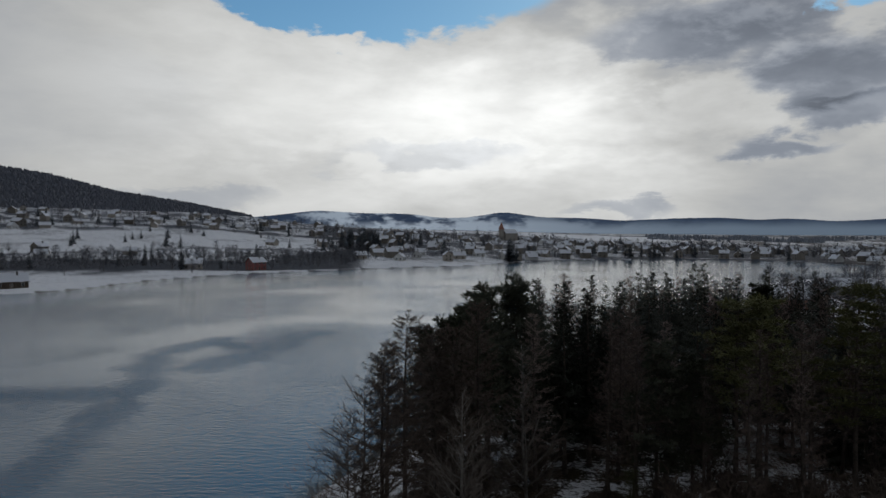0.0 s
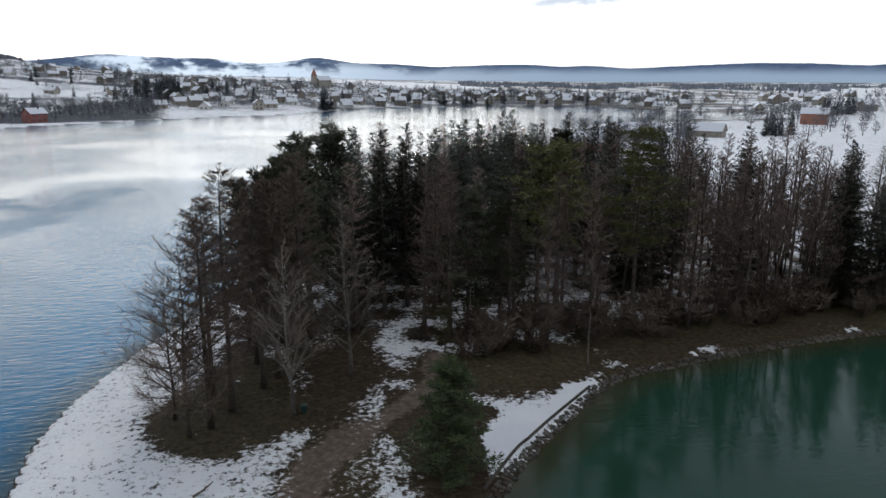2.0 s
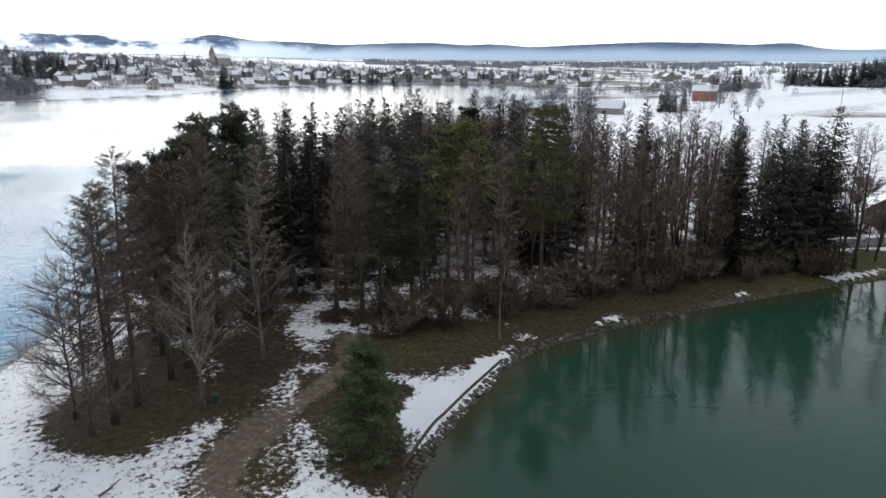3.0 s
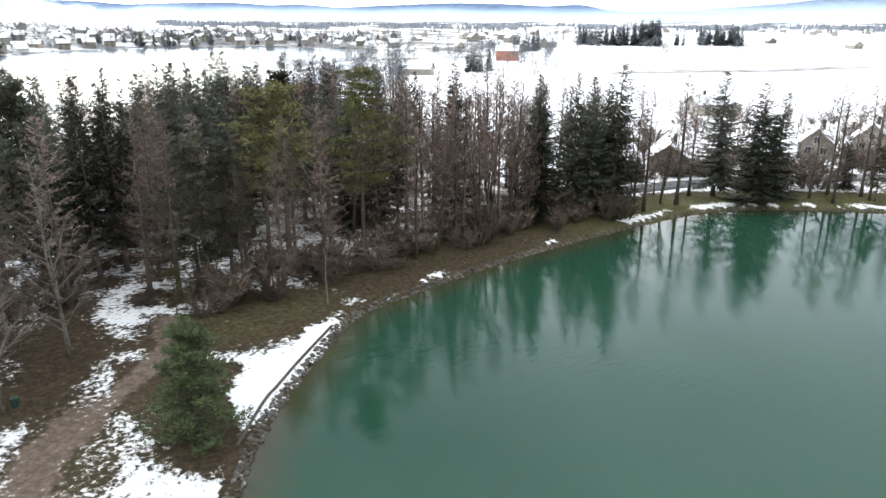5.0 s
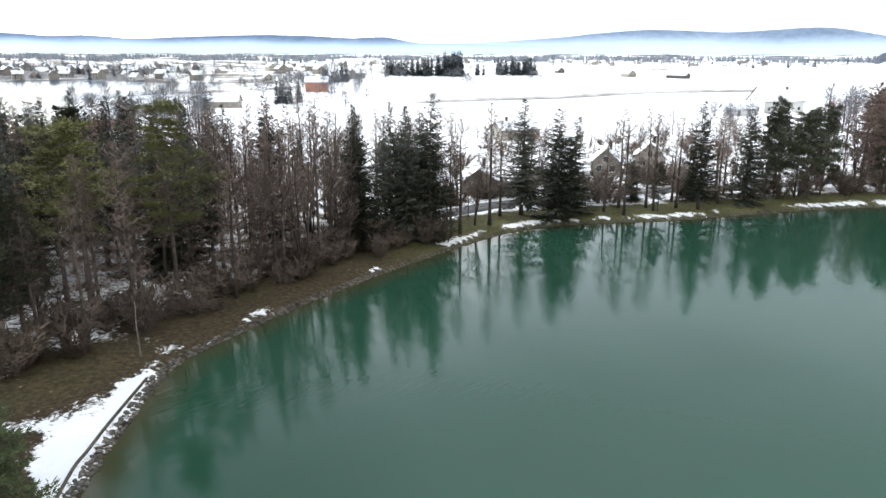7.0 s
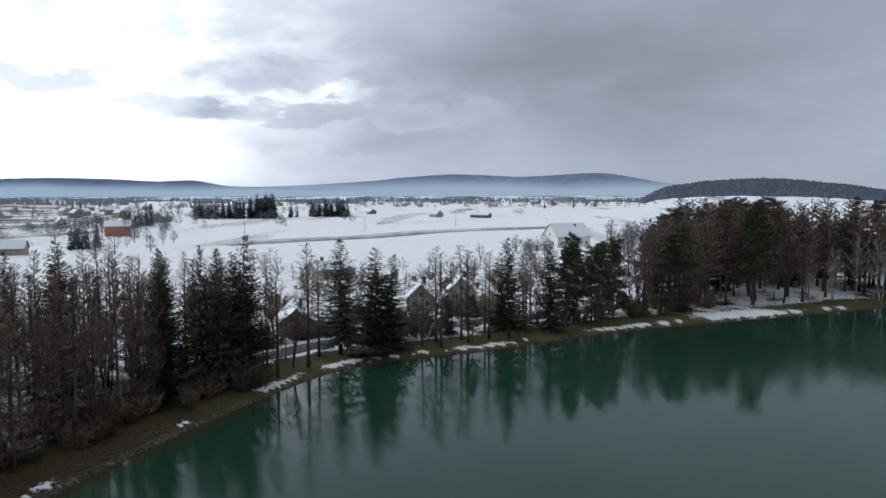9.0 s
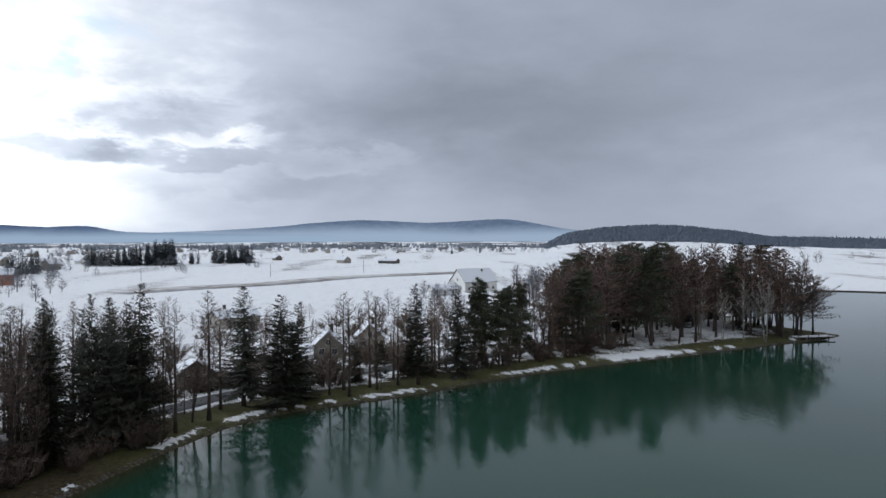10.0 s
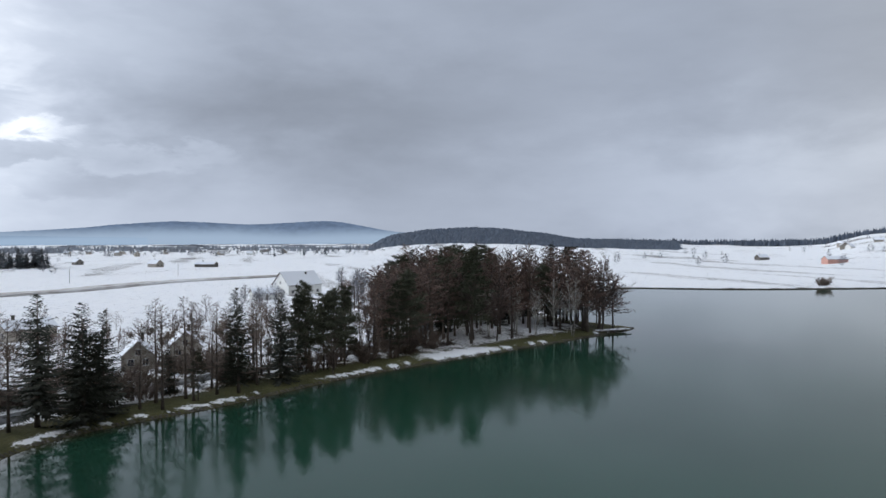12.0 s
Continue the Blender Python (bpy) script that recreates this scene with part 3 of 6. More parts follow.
GREEN_PINES = [(21.5, 60.5, 13.6), (19.0, 62.5, 14.5)]
BACKWOOD = [(2, 74), (24, 70), (50, 74), (62, 84), (58, 122), (40, 126), (20, 108), (6, 88)]
YARDS = [(84, 68), (100, 62), (125, 50), (150, 34), (178, 30), (195, 62), (165, 96), (120, 116), (92, 98)]
EDGE_BARE = [(42.9, 60.4, 18.6), (45.9, 62, 19.6), (48.4, 59.9, 18.2), (51.2, 60, 18.5), (53.9, 60, 19.2), (56.5, 62, 18.1), (60, 64, 18.4), (58, 69, 16.3), (63, 67, 16.0), (54, 70, 16.5), (49, 66, 17.5), (57.5, 59.5, 15.5)]
POOL_BIRCHES = [(1.5, 49.3, 13.7), (6.6, 55.6, 16.4)]
HEAD_BIRCHES = [(179.5, -28.5, 16.0), (178, -23.5, 15.4), (180, -14, 13.6), (176, -7, 13.0), (184, -5, 13.0), (187, -14, 13.5), (179, -19, 12.5)]
HEAD_TALL = [(193, -37.5, 22.0), (187, -33.5, 21.5), (199, -40, 19.5), (203, -35, 21.5), (196, -31, 22.5), (192, -27, 20.5), (208, -30, 22.0), (200, -27, 22.5),
             (189.5, -38, 14.0), (195.5, -42, 15.0), (190, -33, 20.0), (198, -35, 21.5), (204, -39.5, 19.0), (205, -26, 22.0)]
HEAD_RUSSET = [(146, 18, 15.0), (150, 15, 16.5), (156, 11, 19.0), (160, 7, 18.5), (153, 18, 19.0), (165, 3, 19.0)]
ALL_SPOTS = (HEAD_TALL + HEAD_RUSSET + SPIT_BARE + SPRUCES + ROW_SPRUCES + ROW_PINES + ROW_LARCHES + ROW_BARE + WIDE_LARCHES + EDGE_LARCHES + EDGE_PINES + OLIVE_PINES + GREEN_PINES + EDGE_BARE + POOL_BIRCHES
             + HEAD_BIRCHES)


def scatter(poly, gap, taken, seed, tries=2500):
    """Random spots inside poly that keep their distance from each other and from what stands there."""
    rng = random.Random(seed)
    xs, ys = [p[0] for p in poly], [p[1] for p in poly]
    spots, near = [], [(t[0], t[1]) for t in taken]
    for k in range(tries):
        x, y = rng.uniform(min(xs), max(xs)), rng.uniform(min(ys), max(ys))
        if not inside(np.array([x]), np.array([y]), poly)[0]:
            continue
        if any((x - a) ** 2 + (y - b) ** 2 < gap * gap for a, b in near):
            continue
        near.append((x, y))
        spots.append((x, y))
    return spots


THICKET = [(40, 58), (60, 60), (78, 60), (87, 72), (72, 84), (56, 92), (44, 80)]
FOREST_SPOTS = scatter(FOREST, 3.7, ALL_SPOTS, 3)
FOREST_SPOTS += scatter(THICKET, 3.0, ALL_SPOTS + [(s[0], s[1]) for s in FOREST_SPOTS], 4)
HEAD_SPOTS = scatter(HEADLAND, 3.8, ALL_SPOTS, 7)
BACK_SPOTS = scatter(BACKWOOD, 3.0, ALL_SPOTS + FOREST_SPOTS, 12)[:34]
CABIN_SPOTS = [(102.5, 71.5), (134, 62), (147, 58), (172, 108), (97, 68), (128, 59), (141, 55)]
YARD_SPOTS = [s for s in scatter(YARDS, 5.4, ALL_SPOTS, 9) if min(math.hypot(s[0] - a, s[1] - b) for a, b in CABIN_SPOTS) > 8]
TREE_SPOTS = np.array([(t[0], t[1]) for t in ALL_SPOTS] + FOREST_SPOTS)


# ------------------------------------------------------------------ ground: one sheet out to the horizon
def build_ground():
    az = np.concatenate([np.arange(-128, 48, 0.46), np.arange(48, 232, 4.0)])
    d = [12.0]
    while d[-1] < 4950:
        d.append(d[-1] * (1.011 if 26 < d[-1] < 135 else 1.02 if d[-1] < 900 else 1.03))
    d = np.array(d)
    A, D = np.meshgrid(np.radians(az), d)
    X, Y = -np.sin(A) * D, np.cos(A) * D
    x, y = X.ravel(), Y.ravel()
    z, shore, wet = surface(x, y)
    dist = np.hypot(x, y)
    azd = np.degrees(np.arctan2(-x, y))
    # cover: snow, green turf, bare dirt, woodland floor and far soil in painted haze blue
    near = np.full(x.shape, 99.0)
    m = dist < 320
    for tx, ty in TREE_SPOTS:
        near[m] = np.minimum(near[m], np.hypot(x[m] - tx, y[m] - ty))
    wood = inside(x, y, FOREST)
    gs0 = distance(x, y, GREEN_SHORE)
    head = inside(x, y, HEADLAND)
    snow = np.full(x.shape, 0.86)
    snow -= np.where(wood, 0.68, 0.80) * np.exp(-(near / np.where(wood, 1.55, 1.9)) ** 2)
    # wood floor shows litter; thinned further in the west in place of canopy shade
    snow -= np.where(wood, 0.14 + 0.16 * (1 - smooth01(x, 20, 30)) + 0.45 * smooth01(8 - gs0, 0, 6), 0) * smooth01(shore, 0, 6)
    snow -= np.where(head, 0.12, 0)
    # trodden middle of the spit
    tip = np.exp(-((x - 4.2) ** 2 / 26 + (y - 40.8) ** 2 / 50))
    snow -= 0.46 * tip
    snow -= 0.06 * smooth01(66 - y, 0, 6) * smooth01(14 - x, 0, 4)

    def within(poly, lo, hi):
        m = (dist > 28) & (dist < 80) & (np.abs(azd) < 50)
        out = np.zeros(x.shape)
        line = np.array(poly + poly[:1], float)
        dd = distance(x[m], y[m], line, False) * np.where(inside(x[m], y[m], poly), 1, -1)
        out[m] = smooth01(dd, lo, hi)
        return out

    litter = within(LITTER, -2.2, 1.5)
    snow -= (0.66 + 0.28 * waves(x, y, 4, 63)) * litter
    snow -= 0.55 * within(SIDE_LITTER, -2.0, 1.8)
    snow -= (0.16 + 0.30 * smooth01(waves(x, y, 6, 64), -0.2, 0.5)) * smooth01(x, 0, 4) * (1 - smooth01(x, 16, 19)) * smooth01(y, 49, 53) * (1 - smooth01(y, 66, 70))
    snow += 0.6 * within(SHORE_SNOW, -0.6, 0.6) + 0.20 * within(CLEARING, -0.6, 1.4) + 0.30 * within(PINE_SNOW, -0.8, 0.5) + 0.30 * within(TIP_SNOW, -0.9, 0.5)
    snow -= 0.72 * within(PINE_FLOOR, -0.8, 0.8) * (1 - within(SHORE_SNOW, -0.6, 0.6))
    path = distance(x, y, PATH, False)
    ragged = 1 + 0.35 * waves(x, y, 5, 61)
    trod = np.exp(-(path / (1.75 * ragged)) ** 2) * smooth01(y, 20, 30)
    snow -= 0.34 * trod
    dirt = np.clip(0.68 * trod + 0.25 * tip, 0, 1)
    # green verge under the row of trees along the green lake
    gs = distance(x, y, GREEN_SHORE)
    verge = smooth01(x, 22, 34) * (1 - smooth01(gs, 6, 11)) * smooth01(240 - x, 0, 30) * (1 - smooth01(y, 60, 66)) * (~wet)
    patchy = waves(x, y, 17, 11)
    edge_snow = np.exp(-((gs - 1.3) / 1.3) ** 2) * smooth01(patchy + 0.45 * smooth01(x, 50, 72), 0.05, 0.45)
    snow -= verge * 0.85
    snow += edge_snow * verge * 1.15
    snow -= 0.8 * np.exp(-(np.hypot((x - 10.6) / 2.7, (y - 36.9) / 2.4)) ** 2)
    snow -= 0.95 * np.exp(-(np.hypot((x - 20.5) / 8, (y - 53) / 5.4)) ** 4) * (1 - within(SHORE_SNOW, -0.6, 0.6))
    snow += 1.1 * smooth01(x, 144, 149) * (1 - smooth01(x, 158, 163)) * np.exp(-((gs - 3.6) / 3.2) ** 4)
    snow -= 0.85 * (1 - smooth01(gs, 0.85, 1.1)) * (~wet)
    turf = np.clip(verge * (0.10 + 0.90 * smooth01(x, 56, 72)) + 0.3 * np.where(wood, 1, 0) * smooth01(waves(x, y, 12, 4), -0.2, 0.6) + 0.25 * tip + 0.3 * np.exp(-(np.hypot((x - 20.5) / 8, (y - 54) / 4.6)) ** 4) + 0.25 * litter, 0, 1)
    # hedges, ditches and ploughed strips far off
    far = smooth01(dist, 330, 480)
    strip = smooth01(np.abs(waves(x * 0.35 + y * 0.9, y * 0.25 - x * 0.2, 150, 21)), 0.42, 0.7)
    slope = smooth01(azd, -6, 10)
    wander = 35 * waves(x, y, 260, 31)
    top = np.interp(azd, [4, 9, 14, 30], [690, 640, 585, 560])
    brush = smooth01(dist + wander, 462, 486) * (1 - smooth01(dist + wander, top - 30, top)) * smooth01(azd, 5, 8)
    hedge = np.exp(-((dist + wander * 0.6 - 665 + 2 * azd) / 9) ** 2) * smooth01(azd, 8, 12)
    yards = smooth01(dist + wander, 760, 800) * (0.25 + 0.35 * smooth01(waves(x, y, 55, 33), -0.2, 0.3))
    snow -= far * slope * np.maximum(np.maximum(0.75 * brush, 0.5 * hedge), np.maximum(yards, 0.10 + 0.2 * smooth01(waves(x, y, 90, 34), 0.1, 0.5)))
    snow -= far * (1 - slope) * 0.12 * strip
    rows_ = waves(x * 0.12 + y * 0.05, y * 0.9 - x * 0.28, 70, 52)
    snow -= smooth01(dist, 230, 300) * smooth01(-azd, 44, 50) * (1 - smooth01(dist, 1300, 1700)) * 0.26 * smooth01(rows_, 0.30, 0.62)
    flat = smooth01(-azd, 14, 20) * (1 - smooth01(-azd, 38, 44))
    snow -= far * flat * (0.20 + 0.30 * smooth01(waves(x, y, 90, 37), -0.1, 0.4))
    town = smooth01(azd, -34, -26) * (1 - smooth01(azd, 6, 12)) * smooth01(dist, 520, 600) * (1 - smooth01(dist, 1000, 1300))
    snow -= town * (0.25 + 0.35 * smooth01(waves(x, y, 60, 41), -0.2, 0.3))
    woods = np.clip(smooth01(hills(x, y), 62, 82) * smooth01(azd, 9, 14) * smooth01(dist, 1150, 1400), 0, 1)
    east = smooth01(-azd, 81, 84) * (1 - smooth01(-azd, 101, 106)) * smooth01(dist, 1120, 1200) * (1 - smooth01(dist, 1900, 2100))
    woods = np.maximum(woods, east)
    # the plain far out gets the haze-blue floor in patches
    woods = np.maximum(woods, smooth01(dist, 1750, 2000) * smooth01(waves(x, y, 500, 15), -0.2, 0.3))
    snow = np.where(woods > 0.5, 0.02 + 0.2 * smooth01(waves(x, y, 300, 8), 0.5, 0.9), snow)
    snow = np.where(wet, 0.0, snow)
    # soil of the far slope and village takes the same painted haze tint
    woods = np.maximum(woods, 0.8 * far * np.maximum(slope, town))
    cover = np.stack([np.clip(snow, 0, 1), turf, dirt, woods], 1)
    rows, cols = A.shape
    verts = np.stack([x, y, z], 1)
    idx = np.arange(rows * cols).reshape(rows, cols)
    nxt = np.roll(idx, -1, axis=1)
    quads = np.stack([idx[:-1], idx[1:], nxt[1:], nxt[:-1]], -1).reshape(-1, 4)
    me = bpy.data.meshes.new("ground")
    me.from_pydata(verts.tolist() + [(0, 0, height(0.0, 0.0))], [], quads.tolist() + [(rows * cols, int(idx[0, k]), int(nxt[0, k])) for k in range(cols)])
    att = me.color_attributes.new("cover", "FLOAT_COLOR", "POINT")
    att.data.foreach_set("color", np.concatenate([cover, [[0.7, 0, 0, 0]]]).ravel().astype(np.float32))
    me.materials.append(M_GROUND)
    me.polygons.foreach_set("use_smooth", [True] * len(me.polygons))
    me.update()
    ob = new("ground", me)
    tagged(ob, "snow-dusted winter land with turf, leaf litter and a dirt path", "ground", kind="structure")


build_ground()


def lake(name, shore, mat, label):
    """A flat water sheet that runs a little under its banks."""
    c = shore.mean(axis=0)
    nxt, prv = np.roll(shore, -1, axis=0), np.roll(shore, 1, axis=0)
    t = nxt - prv
    t /= np.linalg.norm(t, axis=1)[:, None]
    area = np.sum(shore[:, 0] * nxt[:, 1] - nxt[:, 0] * shore[:, 1])
    out = np.stack([t[:, 1], -t[:, 0]], 1) * (1 if area > 0 else -1)
    bm = bmesh.new()
    rings, depth = [], {}
    for off, deep in ((1.2, 0.0), (-0.1, 0.0), (-1.6, 0.45), (-3.6, 1.0)):
        ring = [bm.verts.new((p[0], p[1], 0)) for p in shore + out * off]
        depth.update((v, deep) for v in ring)
        rings.append(ring)
    for a, b in zip(rings, rings[1:]):
        for i in range(len(a)):
            k = (i + 1) % len(a)
            bm.faces.new((a[i], a[k], b[k], b[i]))
    bm.faces.new(rings[-1])
    bmesh.ops.triangulate(bm, faces=bm.faces[:])
    for f in bm.faces:
        f.normal_update()
        if f.normal.z < 0:
            f.normal_flip()
    bm.verts.index_update()
    deeps = [depth[v] for v in bm.verts]
    me = bpy.data.meshes.new(name)
    bm.to_mesh(me)
    bm.free()
    me.attributes.new("depth", "FLOAT", "POINT").data.foreach_set("value", deeps)
    me.materials.append(mat)
    tagged(new(name, me), label, "lake", kind="structure")


lake("water", BLUE_SHORE, M_BLUE, "calm blue lake water with fine ripples")
lake("water", GREEN_SHORE, M_GREEN, "still green lake water mirroring the trees")


def strip(name, line, width, mat, label, lift=0.06):
    s = Shape()
    t = np.gradient(line, axis=0)
    t /= np.linalg.norm(t, axis=1)[:, None]
    side = np.stack([-t[:, 1], t[:, 0]], 1)
    lo, hi = line - side * width / 2, line + side * width / 2
    mid = surface(line[:, 0], line[:, 1])[0]
    zl, zh = (np.maximum(surface(p[:, 0], p[:, 1])[0], mid) + lift for p in (lo, hi))
    for i in range(len(line)):
        s.v += [(lo[i, 0], lo[i, 1], zl[i]), (hi[i, 0], hi[i, 1], zh[i]), (lo[i, 0], lo[i, 1], zl[i] - 0.5), (hi[i, 0], hi[i, 1], zh[i] - 0.5)]
    for i in range(len(line) - 1):
        k = i * 4
        s.f += [(k + 1, k, k + 4, k + 5), (k, k + 2, k + 6, k + 4), (k + 3, k + 1, k + 5, k + 7)]
    tagged(new(name, s.mesh(name, mat, True)), label, "road", kind="structure")


strip("road", ROAD, 4.2, M_ASPHALT, "narrow wet grey road behind the lakeside trees", 0.10)
strip("kerb", KERB, 0.18, M_DARKROCK, "low dark edging board between the snowy bank and the stones", 0.09)
strip("field_track", TRACK, 26.0, M_TRACK, "wide bare track across the snowy field", 0.10)


# ------------------------------------------------------------------ distance: hazy ridges
def ridge(name, radius, crest, mat, label, depth=350, seed=1):
    """A long wooded ridge: crest holds (azimuth, elevation) in degrees of its skyline."""
    az = np.arange(crest[0][0], crest[-1][0], 0.12)
    el = np.interp(az, [c[0] for c in crest], [c[1] for c in crest])
    rng = np.random.RandomState(seed)
    k = np.convolve(np.pad(el, 12, mode="edge"), np.hanning(25) / np.hanning(25).sum(), "same")[12:-12]
    z = EYE + radius * np.tan(np.radians(k)) + rng.uniform(-1.6, 1.6, len(az)) * 0.7
    s = Shape()
    prof = [(-depth, 0.0), (-depth * 0.6, 0.45), (-depth * 0.25, 0.82), (0, 1.0), (depth * 0.4, 0.7)]
    for i, a in enumerate(az):
        for off, up in prof:
            r = radius + off
            s.v.append((math.sin(radians(a)) * r, math.cos(radians(a)) * r, -6 + (z[i] + 6) * up))
    m = len(prof)
    for i in range(len(az) - 1):
        for j in range(m - 1):
            s.f.append((i * m + j, (i + 1) * m + j, (i + 1) * m + j + 1, i * m + j + 1))
    tagged(new(name, s.mesh(name, mat, True)), label, "hills", kind="structure")


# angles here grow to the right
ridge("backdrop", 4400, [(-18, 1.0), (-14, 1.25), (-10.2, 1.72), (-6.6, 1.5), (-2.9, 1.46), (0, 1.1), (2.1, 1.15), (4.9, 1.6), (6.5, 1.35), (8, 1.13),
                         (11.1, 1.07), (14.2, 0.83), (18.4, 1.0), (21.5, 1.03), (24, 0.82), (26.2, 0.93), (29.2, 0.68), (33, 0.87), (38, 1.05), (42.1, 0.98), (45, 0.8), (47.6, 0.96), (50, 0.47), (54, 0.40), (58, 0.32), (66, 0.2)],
      M_HAZE, "long low wooded hills with blue mist painted on", 300, 1)
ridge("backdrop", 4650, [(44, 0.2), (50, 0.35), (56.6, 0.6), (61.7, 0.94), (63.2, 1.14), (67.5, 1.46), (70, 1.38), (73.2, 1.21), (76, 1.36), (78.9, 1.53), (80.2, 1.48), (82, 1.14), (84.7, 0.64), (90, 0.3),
                         (96, -0.3)], M_HAZE2, "broad blue mountain with painted haze far over the plain", 300, 2)
strip("bank", GREEN_SHORE[21 * 5 + 2:25 * 5], 1.0, M_DARKROCK, "dark earth bank along the far shore", 0.22)


# ------------------------------------------------------------------ trees
def blade(s, p, d, w, nrm, tip=0.0):
    """One needle spray or twig: a slim leaf-shaped face from p along d."""
    side = d.cross(nrm)
    if side.length < 1e-6:
        side = d.orthogonal()
    side.normalize()
    s.poly((p, p + d * 0.45 + side * w, p + d, p + d * 0.45 - side * w))


def thread(s, p, d, w):
    """A thin bare twig: one long triangle."""
    side = d.orthogonal().normalized() * w
    s.poly((p - side, p + side, p + d))


def trunk_of(h, r, rng, lean=0.01, sides=7, top=0.98):
    s = Shape()
    ph, k = rng.uniform(0, 6.28), 7
    pts = [Vector((lean * h * math.sin(ph + i) * (i / k), lean * h * math.cos(ph * 1.3 + i * 0.7) * (i / k), h * top * i / k)) for i in range(k + 1)]
    rad = [r * (1.35 if i == 0 else 1.0) * (1 - i / k) ** 0.85 + 0.015 for i in range(k + 1)]
    s.tube([tuple(p) for p in pts], rad, sides)
    return s, pts


def along(pts, f):
    f = min(max(f, 0), 0.9999) * (len(pts) - 1)
    i = int(f)
    return pts[i].lerp(pts[i + 1], f - i)


def spruce_parts(seed, h=18.0, width=0.25, bare=0.05, dense=1.0):
    rng = random.Random(seed)
    ts, pts = trunk_of(h, h * 0.012, rng, 0.004)
    cs = Shape()
    whorls = int(32 * dense)
    for i in range(whorls):
        f = bare + (0.985 - bare) * (i / (whorls - 1)) ** 0.92
        reach = h * width * (1 - f) ** 0.68 * rng.uniform(0.78, 1.12) + 0.18
        for b in range(8 if f < 0.8 else 5):
            a = rng.uniform(0, 6.28)
            L = reach * rng.uniform(0.62, 1.1)
            out = Vector((math.cos(a), math.sin(a), 0))
            base = along(pts, f / 0.98) + Vector((0, 0, rng.uniform(-0.2, 0.2)))
            droop = -0.42 + 0.55 * f + rng.uniform(-0.12, 0.1)
            n = max(3, int(L * 4.4))
            for j in range(n):
                u = (j + rng.uniform(0.3, 1.0)) / n
                p = base + out * (L * u) + Vector((0, 0, L * (droop * u + 0.28 * u * u)))
                for sgn in (-1, 1):
                    d = out * rng.uniform(0.3, 0.8) + Vector((-out.y, out.x, 0)) * sgn * rng.uniform(0.3, 0.9) + Vector((0, 0, rng.uniform(-0.8, 0.0)))
                    d = d.normalized() * (0.20 + 0.30 * L * (1 - u * 0.7)) * rng.uniform(0.6, 1.1)
                    thread(cs, p, d, 0.062 + 0.062 * d.length)
    tip = along(pts, 0.985)
    for k in range(6):
        a = rng.uniform(0, 6.28)
        blade(cs, tip, Vector((0.12 * math.cos(a), 0.12 * math.sin(a), 0.5)), 0.05, Vector((math.sin(a), 1, 0)))
    return ts, cs


def clump(cs, rng, c, r, n, flat=0.6, size=0.34, fat=0.14):
    """A tuft of needles: slim spikes that fan out and up."""
    for k in range(n * 2):
        v = Vector((rng.gauss(0, 1), rng.gauss(0, 1), rng.gauss(0, 1) * flat))
        v = v.normalized() * r * rng.uniform(0.1, 1.0)
        d = (v.normalized() + Vector((rng.uniform(-.6, .6), rng.uniform(-.6, .6), rng.uniform(-.1, .8)))).normalized() * size * rng.uniform(0.8, 1.5)
        thread(cs, c + v, d, size * fat)


def pine_parts(seed, h=17.0, crown=0.66, width=0.17, leafy=1.0, fat=0.14, flat=0.5):
    rng = random.Random(seed)
    ts, pts = trunk_of(h, h * 0.013, rng, 0.008)
    cs = Shape()
    boughs = int(46 * leafy)
    for i in range(boughs):
        f = 1 - crown + crown * (i / boughs) ** 0.95
        k = (f - (1 - crown)) / crown
        L = h * width * (0.45 + 0.8 * math.sin(min(1, k * 1.1 + 0.18) * math.pi) ** 0.8) * rng.uniform(0.55, 1.12)
        a = i * 2.4 + rng.uniform(-0.5, 0.5)
        out = Vector((math.cos(a), math.sin(a), 0))
        base = along(pts, f)
        end = base + out * L + Vector((0, 0, L * rng.uniform(-0.05, 0.45)))
        mid = base.lerp(end, 0.5) + Vector((0, 0, -0.08 * L))
        ts.tube([tuple(base), tuple(mid), tuple(end)], [0.055, 0.04, 0.015], 3, False)
        for u in (0.45, 0.68, 0.88, 1.0):
            c = base.lerp(end, u) + Vector((rng.uniform(-.35, .35), rng.uniform(-.35, .35), rng.uniform(-.1, .3)))
            clump(cs, rng, c, 0.42 + 0.12 * L, 19, flat, 0.36, fat)
    clump(cs, rng, along(pts, 0.99), 0.6, 26, 0.9, 0.4)
    for k in range(16):
        f = rng.uniform(0.22, 1 - crown + 0.08)
        a = rng.uniform(0, 6.28)
        thread(ts, along(pts, f), Vector((math.cos(a), math.sin(a), rng.uniform(-.3, .2))) * rng.uniform(0.6, 2.0), 0.03)
    return ts, cs


